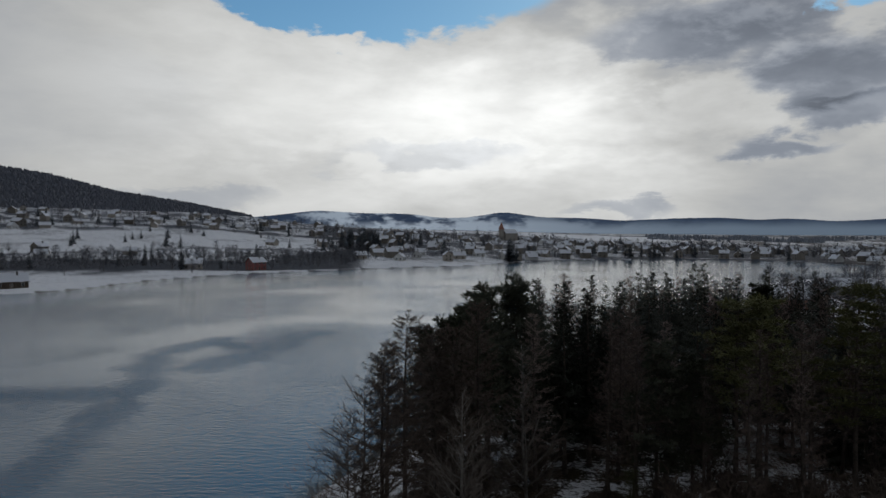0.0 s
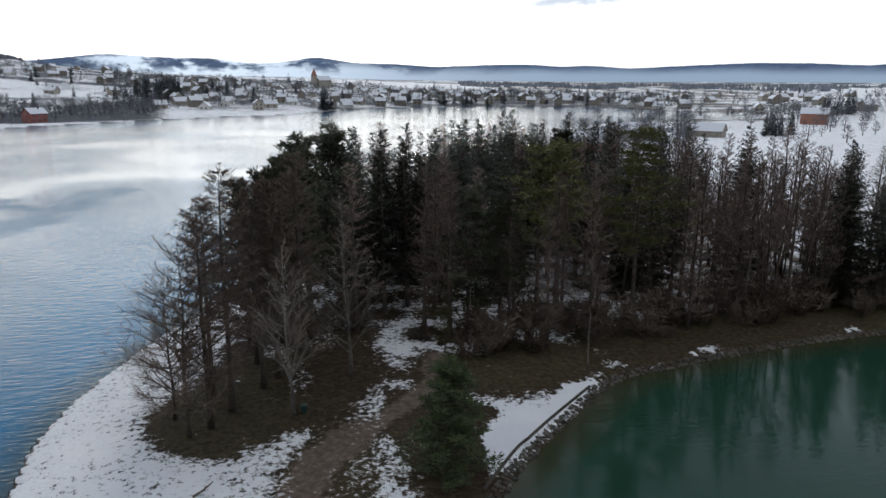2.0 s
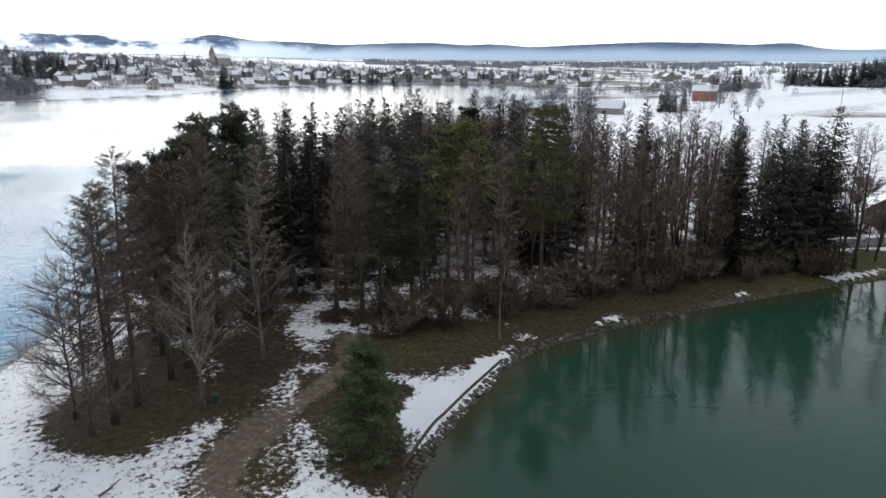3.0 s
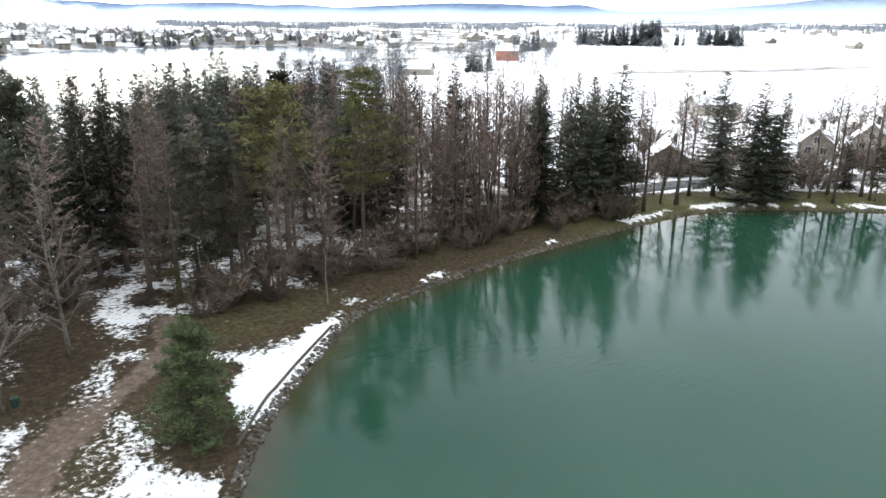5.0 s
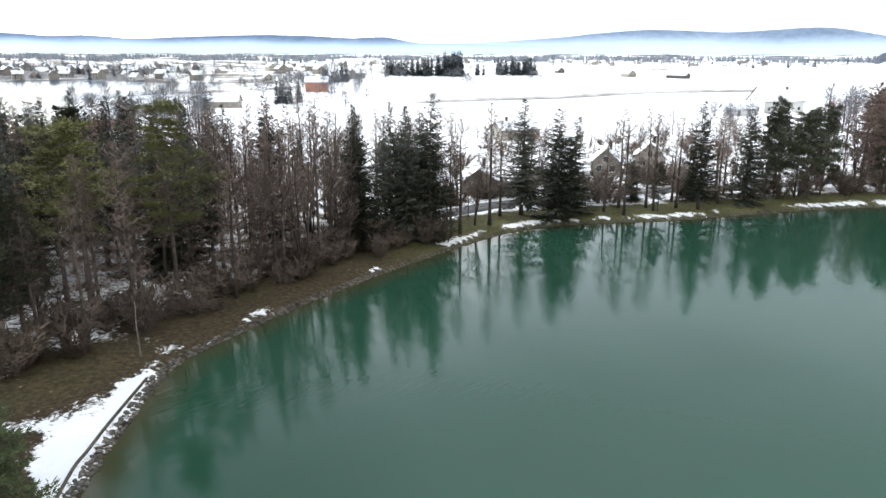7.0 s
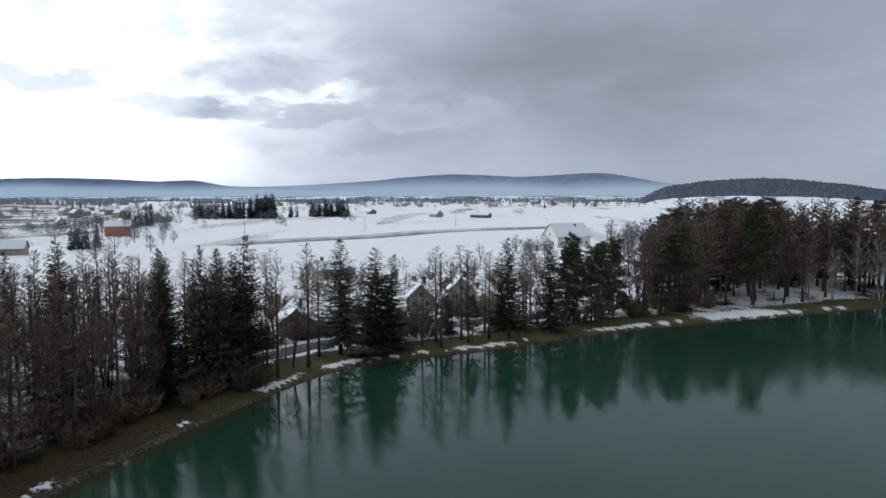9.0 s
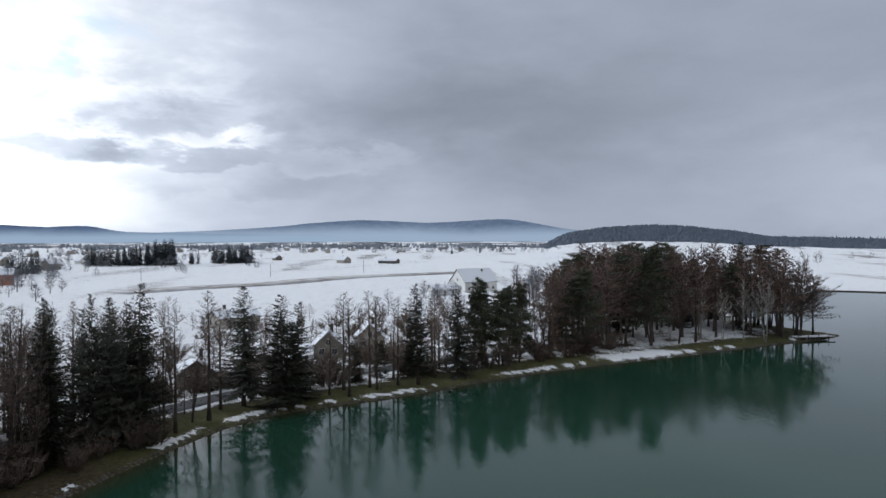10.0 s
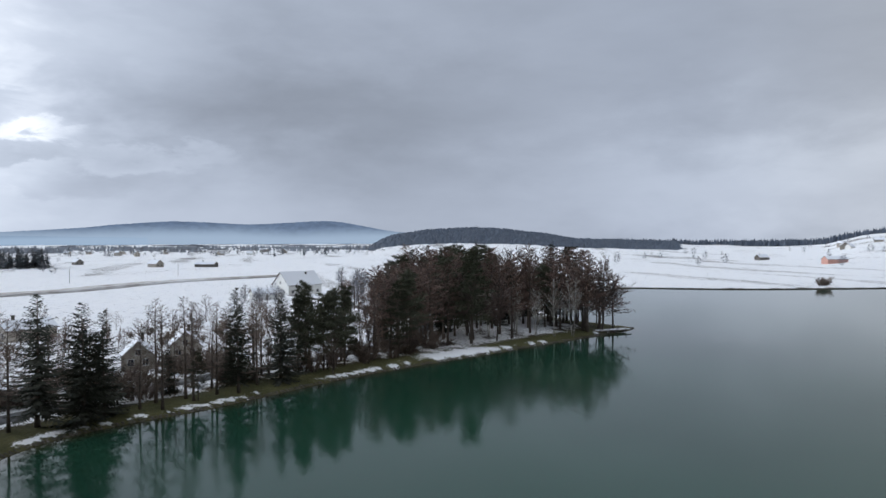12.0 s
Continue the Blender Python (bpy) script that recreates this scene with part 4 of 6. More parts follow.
def larch_parts(seed, h=17.0, width=0.19, bare=0.10, dense=1.0, twigs=1.0, sweep=0.0, hair=0.026, taper=0.72):
    """A leafless larch: straight stem, many fine boughs that dip and rise again, each fringed with twigs."""
    rng = random.Random(seed)
    ts, pts = trunk_of(h, h * 0.0125, rng, 0.006)
    cs = Shape()
    n = int(150 * dense)
    for i in range(n):
        f = bare + (0.995 - bare) * (i / n) ** 0.88
        L = h * width * ((1 - f) ** taper) * rng.uniform(0.5, 1.15) + 0.28 * (1.15 - f)
        a = rng.uniform(0, 6.28)
        out = Vector((math.cos(a), math.sin(a), rng.uniform(-0.30, 0.10) + 0.45 * f - sweep * (1 - f)))
        base = along(pts, f / 0.98)
        mid = base + out * L * 0.55
        end = base + out * L + Vector((rng.uniform(-.1, .1) * L, rng.uniform(-.1, .1) * L, (0.18 + sweep * 0.3) * L))
        side = Vector((-out.y, out.x, 0.3)).normalized()
        w = (0.020 + 0.006 * L) * max(1.0, hair / 0.034)
        ts.poly((base - side * w, base + side * w, mid + side * w * 0.6, mid - side * w * 0.6))
        ts.poly((mid - side * w * 0.6, mid + side * w * 0.6, end))
        for j in range(int((7 + L * 8.0) * twigs)):
            u = rng.uniform(0.10, 1) ** 0.8
            p = base.lerp(mid, u / 0.55) if u < 0.55 else mid.lerp(end, (u - 0.55) / 0.45)
            d = (out * 0.7 + Vector((rng.uniform(-1, 1), rng.uniform(-1, 1), rng.uniform(-0.9, 0.7)))).normalized() * rng.uniform(0.25, 0.6) * (0.55 + 0.22 * L)
            thread(cs, p, d, hair)
    return ts, cs


def bare_parts(seed, h=15.0, spread=0.30, low=0.25, stems=1, up=0.75, fine=1.0, hair=1.0, boughs=26, bulge=1.0):
    """A leafless broadleaf: stems, limbs, branches and a haze of twigs."""
    rng = random.Random(seed)
    ts, cs = Shape(), Shape()
    for sidx in range(stems):
        a0 = rng.uniform(0, 6.28)
        foot = Vector((0.35 * math.cos(a0), 0.35 * math.sin(a0), -0.1)) if stems > 1 else Vector((0, 0, -0.1))
        lean = Vector((math.cos(a0), math.sin(a0), 0)) * (0.10 if stems > 1 else 0.025)
        hs = h * rng.uniform(0.82, 1.0) if sidx else h
        pts = [foot + lean * (hs * i / 6) + Vector((rng.uniform(-.12, .12), rng.uniform(-.12, .12), hs * 0.96 * i / 6)) for i in range(7)]
        r0 = h * 0.0105 / (stems ** 0.35)
        ts.tube([tuple(p) for p in pts], [r0 * (1.3 if i == 0 else 1) * (1 - i / 6.3) + 0.012 for i in range(7)], 6)
        limbs = int(boughs / stems ** 0.5)
        for i in range(limbs):
            f = low + (0.97 - low) * i / limbs
            base = along(pts, f)
            a = i * 2.4 + rng.uniform(-0.6, 0.6)
            L = h * spread * (1.12 - f) ** bulge * rng.uniform(0.6, 1.15)
            out = Vector((math.cos(a), math.sin(a), up * rng.uniform(0.6, 1.4))).normalized()
            b1 = base + out * L * 0.5 + Vector((0, 0, 0.02 * L))
            b2 = base + out * L + Vector((rng.uniform(-.1, .1) * L, rng.uniform(-.1, .1) * L, 0.16 * L))
            ts.tube([tuple(base), tuple(b1), tuple(b2)], [0.018 + 0.012 * L, 0.014 + 0.008 * L, 0.018], 4, False)
            for k in range(int((7 + L * 2.6) * fine)):
                u = rng.uniform(0.2, 1.0)
                p = base.lerp(b1, u * 2) if u < 0.5 else b1.lerp(b2, u * 2 - 1)
                d = (out + Vector((rng.uniform(-.9, .9), rng.uniform(-.9, .9), rng.uniform(-.4, .7)))).normalized() * L * rng.uniform(0.22, 0.5)
                thread(cs, p, d, 0.030 * hair)
                for q in range(5):
                    d2 = (d.normalized() + Vector((rng.uniform(-.8, .8), rng.uniform(-.8, .8), rng.uniform(-.5, .6)))).normalized() * d.length * rng.uniform(0.35, 0.65)
                    thread(cs, p + d * rng.uniform(0.25, 1.0), d2, 0.020 * hair)
    return ts, cs


def shrub_parts(seed, h=2.6, spread=1.8):
    rng = random.Random(seed)
    ts, cs = Shape(), Shape()
    for i in range(16):
        a = rng.uniform(0, 6.28)
        d = Vector((math.cos(a) * spread * rng.uniform(0.2, 1), math.sin(a) * spread * rng.uniform(0.2, 1), h * rng.uniform(0.6, 1)))
        p0 = Vector((math.cos(a) * 0.2, math.sin(a) * 0.2, -0.1))
        ts.tube([tuple(p0), tuple(p0 + d * 0.5 + Vector((0, 0, 0.1 * h))), tuple(p0 + d)], [0.03, 0.02, 0.006], 3, False)
        for k in range(30):
            dd = (d.normalized() * 0.6 + Vector((rng.uniform(-.9, .9), rng.uniform(-.9, .9), rng.uniform(-.5, .6)))).normalized() * rng.uniform(0.3, 0.95)
            thread(cs, p0 + d * rng.uniform(0.15, 1.0), dd, 0.034)
    return ts, cs


class Kind:
    """One kind of tree: a few grown models, and a way to plant copies of them."""

    def __init__(self, name, label, category, group, grown, bark, leaf, size):
        self.models, self.size, self.count = [], size, 0
        for ts, cs in grown:
            ob = thing(name, label, category, group)
            part("trunk", ts, bark, ob, smooth=True)
            part("crown", cs, leaf, ob)
            self.models.append(ob)
        self.used = set()

    def plant(self, x, y, h, rng, slim=1.0, label="", sink=0.08):
        i = self.count % len(self.models)
        self.count += 1
        k = h / self.size
        z = height(x, y) - sink
        ob = self.models[i]
        m = Matrix.LocRotScale((x, y, z), Euler((rng.uniform(-.015, .015), rng.uniform(-.015, .015), rng.uniform(0, 6.28))), None)
        if i not in self.used:
            self.used.add(i)
        else:
            ob = copy_thing(ob, m)
        ob.matrix_basis = m @ Matrix.Diagonal((k * slim, k * slim, k, 1))
        if label:
            ob["label"] = label
        return ob

    def clear(self):
        for i, ob in enumerate(self.models):
            if i not in self.used:
                for o in (*ob.children_recursive, ob):
                    bpy.data.objects.remove(o)


SPRUCE = Kind("spruce_tree", "dark green spruce tree dusted with snow on the lakeside", "spruce", "lakeside trees",
              [spruce_parts(11), spruce_parts(12, width=0.21), spruce_parts(13, width=0.28), spruce_parts(14, width=0.22, bare=0.12)], M_BARK, M_SPRUCE, 18.0)
WOODSPRUCE = Kind("spruce_tree", "tall slim spruce tree with bare lower trunk inside the wood", "spruce", "lakeside trees",
                  [spruce_parts(15, width=0.22, bare=0.26, dense=0.85), spruce_parts(16, width=0.20, bare=0.20, dense=0.9), spruce_parts(17, width=0.24, bare=0.34, dense=0.8)], M_BARK, M_SPRUCE, 18.0)
PINE = Kind("pine_tree", "tall dark pine tree with a bare lower trunk", "pine", "lakeside trees",
            [pine_parts(21, leafy=1.3, fat=0.24), pine_parts(22, crown=0.78, leafy=1.3, fat=0.24), pine_parts(23, crown=0.7, width=0.2, leafy=1.3, fat=0.24)], M_BARK, M_PINE, 17.0)
DARKPINE = Kind("pine_tree", "dense dark pine tree with boughs almost to the ground", "pine", "lakeside trees",
                [pine_parts(25, crown=0.80, width=0.2, leafy=1.15, fat=0.22, flat=0.32), pine_parts(26, crown=0.72, width=0.22, leafy=1.1, fat=0.22, flat=0.32)], M_BARK, M_PINE, 17.0)
OLIVE = Kind("pine_tree", "olive green pine tree with drooping boughs at the wood's edge", "pine", "lakeside trees",
             [pine_parts(31, crown=0.62, width=0.21, leafy=0.85, flat=0.22), pine_parts(32, crown=0.55, width=0.19, leafy=0.8, flat=0.22)], M_BARK, M_OLIVE, 17.0)
LARCH = Kind("larch_tree", "leafless brown larch tree with fine level branches", "larch", "lakeside trees",
             [larch_parts(41, bare=0.10), larch_parts(42, bare=0.24, width=0.18, taper=0.6), larch_parts(43, bare=0.16, width=0.22, taper=0.6), larch_parts(44, bare=0.26, width=0.19, taper=0.55)], M_BARK, M_LARCH, 17.0)
ROWLARCH = Kind("larch_tree", "slim leafless larch tree with level branches on the lake's bank", "larch", "lakeside trees",
                [larch_parts(81, bare=0.22, width=0.19, dense=0.75, twigs=0.6, hair=0.040, taper=0.5), larch_parts(82, bare=0.30, width=0.17, dense=0.75, twigs=0.6, hair=0.040, taper=0.45),
                 larch_parts(83, bare=0.18, width=0.21, dense=0.7, twigs=0.6, hair=0.040, taper=0.55)], M_BARK, M_SPITTWIG, 17.0)
RUSSET = Kind("larch_tree", "leafless reddish brown larch tree among dark conifers", "larch", "lakeside trees",
              [larch_parts(46, bare=0.22, width=0.24, taper=0.6), larch_parts(47, bare=0.2, width=0.22, taper=0.6)], M_BARK, M_RUST, 17.0)
WIDE = Kind("larch_tree", "wide leafless larch tree with low sweeping branches on the spit", "larch", "lakeside trees",
            [larch_parts(48, bare=0.24, width=0.19, dense=1.3, twigs=1.7, sweep=0.1, hair=0.022, taper=0.36), larch_parts(49, bare=0.30, width=0.165, dense=1.3, twigs=1.8, sweep=0.05, hair=0.022, taper=0.34),
             larch_parts(50, bare=0.34, width=0.15, dense=1.3, twigs=1.9, hair=0.022, taper=0.34)], M_BARK, M_SPITTWIG, 17.0)
SPITBARE = Kind("bare_tree", "wide airy leafless tree with long level branches on the spit's tip", "tree", "lakeside trees",
                [bare_parts(64, spread=0.34, up=0.42, low=0.12, fine=1.7, hair=0.62, boughs=52, bulge=0.7), bare_parts(65, spread=0.31, up=0.45, low=0.16, fine=1.7, hair=0.62, boughs=48, bulge=0.65)], M_BARK, M_SPITTWIG, 15.0)
GREYBIRCH = Kind("birch_tree", "grey leafless birch tree with rising branches on the spit", "birch", "lakeside trees",
                 [bare_parts(66, spread=0.34, up=0.95, low=0.2, fine=1.3, hair=0.75, boughs=32), bare_parts(67, spread=0.33, up=0.8, low=0.14, fine=1.3, hair=0.75, boughs=36)], M_ASHBARK, M_ASHTWIG, 15.0)
BARE = Kind("bare_tree", "leafless grey brown broadleaf tree with many upright branches", "tree", "lakeside trees",
            [bare_parts(51, stems=4, spread=0.18, up=1.5, low=0.26, hair=1.0), bare_parts(52, spread=0.24, up=1.1, low=0.32, hair=1.0), bare_parts(53, stems=3, spread=0.2, up=1.4, low=0.26, hair=1.0),
             bare_parts(54, spread=0.3, up=0.8, low=0.3, hair=1.0)], M_GREY, M_TWIG, 15.0)
HEADBARE = Kind("bare_tree", "leafless brown broadleaf tree with a broad rounded crown on the headland", "tree", "lakeside trees",
                [bare_parts(56, stems=2, spread=0.36, up=0.8, low=0.24, fine=0.8, hair=2.0), bare_parts(57, spread=0.42, up=0.7, low=0.24, fine=0.8, hair=2.0),
                 bare_parts(58, stems=3, spread=0.3, up=1.0, low=0.24, fine=0.8, hair=2.0)], M_GREY, M_HEADTWIG, 15.0)
HEADLARCH = Kind("larch_tree", "leafless russet larch tree in the headland's wood", "larch", "lakeside trees",
                 [larch_parts(85, bare=0.27, width=0.30, dense=0.75, twigs=0.7, hair=0.07, taper=0.5), larch_parts(86, bare=0.32, width=0.27, dense=0.75, twigs=0.7, hair=0.07, taper=0.45)],
                 M_BARK, M_RUST, 17.0)
BIRCH = Kind("birch_tree", "pale leafless birch tree with white bark", "birch", "lakeside trees",
             [bare_parts(61, stems=2, spread=0.27, up=1.1, low=0.3, hair=1.5), bare_parts(62, spread=0.32, up=0.9, low=0.25, hair=1.8), bare_parts(63, stems=3, spread=0.22, up=1.2, hair=1.8)],
             M_PALE, M_BIRCHTWIG, 15.0)
GARDEN = Kind("garden_tree", "small leafless garden tree between the snowy yards", "tree", "garden trees",
              [bare_parts(76, h=9.0, spread=0.42, up=0.8, low=0.16, fine=0.5, hair=1.3, boughs=22), bare_parts(77, h=9.0, stems=2, spread=0.34, up=1.0, low=0.18, fine=0.45, hair=1.3, boughs=22),
               bare_parts(78, h=9.0, spread=0.5, up=0.6, low=0.2, fine=0.5, hair=1.3, boughs=20)], M_GREY, M_HEADTWIG, 9.0)
SHRUB = Kind("bare_shrub", "leafless brown shrub at the edge of the wood", "shrub", "shrubs of the wood's edge",
             [shrub_parts(71), shrub_parts(72, 2.0, 2.2), shrub_parts(73, 3.2, 1.6)], M_GREY, M_SHRUBTWIG, 2.6)

trng = random.Random(5)
for x, y, h in SPRUCES:
    SPRUCE.plant(x, y, h, trng, trng.uniform(0.9, 1.1))
for x, y, h, slim in ROW_SPRUCES:
    SPRUCE.plant(x, y, h, trng, slim)
for x, y, h in WIDE_LARCHES:
    WIDE.plant(x, y, h, trng)
for x, y, h in SPIT_BARE:
    SPITBARE.plant(x, y, h, trng)
for x, y, h in POOL_BIRCHES:
    GREYBIRCH.plant(x, y, h, trng)
for x, y, h in HEAD_RUSSET:
    HEADLARCH.plant(x, y, h, trng, 1.1)
for x, y, h in ROW_PINES:
    DARKPINE.plant(x, y, h, trng, trng.uniform(0.75, 0.95))
for x, y, h in EDGE_PINES:
    PINE.plant(x, y, h, trng, trng.uniform(0.9, 1.15))
for x, y, h in OLIVE_PINES:
    OLIVE.plant(x, y, h, trng, 0.95)
for x, y, h in GREEN_PINES:
    DARKPINE.plant(x, y, h, trng, 1.0)
for i, (x, y, h) in enumerate(HEAD_TALL):
    (HEADBARE, HEADLARCH)[i % 2].plant(x, y, h, trng, 1.35 if h < 16 else 1.1)
for x, y, h in ROW_LARCHES:
    ROWLARCH.plant(x, y, h, trng, trng.uniform(0.95, 1.2))
for x, y, h in EDGE_LARCHES:
    LARCH.plant(x, y, h, trng, trng.uniform(0.9, 1.15))
for x, y, h in ROW_BARE + EDGE_BARE:
    BARE.plant(x, y, h, trng)
for x, y, h in HEAD_BIRCHES:
    BIRCH.plant(x, y, h, trng)
for i, (x, y) in enumerate(FOREST_SPOTS):
    h = trng.uniform(13.5, 18.2) if x > 3 else trng.uniform(12.5, 15.5)
    if x > 42 and y < 78 + (x - 42) * 0.2:
        kind = trng.choice([BARE, BARE, BARE, LARCH, RUSSET, WOODSPRUCE])
    elif x < 2:
        kind = trng.choice([RUSSET, LARCH, LARCH, LARCH])
    else:
        kind = trng.choice([WOODSPRUCE, WOODSPRUCE, WOODSPRUCE, LARCH, LARCH, LARCH, RUSSET, BARE])
    kind.plant(x, y, h, trng, trng.uniform(0.85, 1.15))
for i, (x, y) in enumerate(HEAD_SPOTS):
    h = trng.uniform(0.72, 1.05) * np.interp(math.degrees(math.atan2(x, y)), [82, 83.5, 86, 92, 100], [16, 18.5, 21, 22, 22.5])
    r = trng.random()
    kind = DARKPINE if r < 0.12 else SPRUCE if r < 0.24 else HEADLARCH if r < 0.66 else HEADBARE
    if math.hypot(x - 184, y + 14) < 15:
        if trng.random() < 0.3:
            continue
        kind = trng.choice([HEADLARCH, HEADLARCH, HEADBARE])
    kind.plant(x, y, h, trng, trng.uniform(1.0, 1.25))
for k in range(92):
    u = trng.random()
    x = 17 + 56 * u
    y = 54.8 + 2.6 * math.sin(u * 3.1) + trng.uniform(-0.4, 7.5)
    SHRUB.plant(x, y, trng.uniform(1.4, 4.2), trng, trng.uniform(0.8, 1.2))
for k in range(16):
    SHRUB.plant(trng.uniform(-1, 10), trng.uniform(63, 73), trng.uniform(1.5, 3.0), trng, 1.3)
for k in range(80):
    i = trng.uniform(0, 1)
    x, y = 80 + 78 * i, 59 - 64 * i + 3 * math.sin(i * 7)
    q = trng.uniform(7, 17)
    if distance(np.array([x + q * 0.5]), np.array([y + q * 0.85]), ROAD, False)[0] < 3.0:
        continue
    SHRUB.plant(x + q * 0.5, y + q * 0.85, trng.uniform(2.2, 4.8), trng, trng.uniform(1.0, 1.5), label="leafless brown shrub under the row of lakeside trees")
for k in range(70):
    i = trng.randrange(12, len(ROAD) - 30)
    a, b = ROAD[i], ROAD[i + 1]
    t = (b - a) / np.linalg.norm(b - a)
    q = trng.uniform(3.5, 15)
    x, y = float(a[0] - t[1] * q), float(a[1] + t[0] * q)
    if min(math.hypot(x - c, y - d) for c, d in CABIN_SPOTS) > 5:
        SHRUB.plant(x, y, trng.uniform(1.6, 3.6), trng, trng.uniform(1.1, 1.7), label="leafless brown garden shrub beside the lakeside road")
for x, y in YARD_SPOTS:
    r = trng.random()
    if r < 0.45:
        BARE.plant(x, y, trng.uniform(4.5, 9.0), trng, 1.1)
    elif r < 0.6:
        RUSSET.plant(x, y, trng.uniform(5, 9), trng, 1.1)
    else:
        SHRUB.plant(x, y, trng.uniform(1.8, 3.4), trng, 1.3)
for k in range(110):
    az, d = radians(trng.uniform(33, 80)), trng.uniform(128, 235)
    x, y = math.sin(az) * d, math.cos(az) * d
    if height(x, y) > 0.3 and min(math.hypot(x - a, y - b) for a, b in CABIN_SPOTS) > 7 and distance(np.array([x]), np.array([y]), ROAD, False)[0] > 4:
        GARDEN.plant(x, y, trng.uniform(4.5, 9.5), trng, trng.uniform(0.9, 1.3))
for x, y, h in BANK_SHRUBS:
    SHRUB.plant(x, y, h, trng, 1.5, label="wide leafless shrub on the far snowy bank")
for k in range(14):
    az, d = radians(trng.uniform(80.5, 84.5)), trng.uniform(235, 330)
    HEADLARCH.plant(math.sin(az) * d, math.cos(az) * d, trng.uniform(6, 10), trng, 1.5)
for x, y in BACK_SPOTS:
    WOODSPRUCE.plant(x, y, trng.uniform(15.5, 19.0), trng, trng.uniform(0.9, 1.1))


def young_pine():
    """The bushy young pine that stands alone by the water."""
    rng = random.Random(81)
    ob = thing("pine_tree", "bushy young green pine standing alone by the water", "pine", "lakeside trees")
    ts, pts = trunk_of(8.5, 0.17, rng, 0.01)
    cs = Shape()
    for k in range(13):
        f0 = 0.07 + 0.88 * (k / 13) ** 0.9
        for b in range(6 if k < 8 else 5):
            f = f0 + rng.uniform(-0.02, 0.02)
            L = (3.35 * (1 - f) ** 0.8 + 0.30) * rng.uniform(0.62, 1.15)
            a = b * 6.283 / (6 if k < 8 else 5) + k * 0.7 + rng.uniform(-0.3, 0.3)
            out = Vector((math.cos(a), math.sin(a), 0))
            base = along(pts, f)
            mid = base + out * L * 0.55 + Vector((0, 0, -0.10 * L))
            end = base + out * L + Vector((0, 0, L * rng.uniform(-0.06, 0.10)))
            ts.tube([tuple(base), tuple(mid), tuple(end)], [0.055, 0.035, 0.012], 4, False)
            for u in (0.3, 0.5, 0.7, 0.88, 1.03):
                c = (base.lerp(mid, u / 0.55) if u < 0.55 else mid.lerp(end, (u - 0.55) / 0.45)) + Vector((rng.uniform(-.3, .3), rng.uniform(-.3, .3), rng.uniform(0.0, .2)))
                clump(cs, rng, c, 0.26 + 0.05 * L, 13, 0.40, 0.25, 0.18)
    clump(cs, rng, along(pts, 0.97), 0.28, 24, 1.3, 0.32)
    part("trunk", ts, M_BARK, ob, smooth=True)
    part("crown", cs, M_YOUNG, ob)
    ob.location = (10.6, 38.6, height(10.6, 38.6) - 0.05)


young_pine()
for k in (SPRUCE, WOODSPRUCE, PINE, DARKPINE, ROWLARCH, SPITBARE, GREYBIRCH, HEADBARE, HEADLARCH, OLIVE, LARCH, RUSSET, WIDE, BARE, BIRCH, SHRUB, GARDEN):
    k.clear()


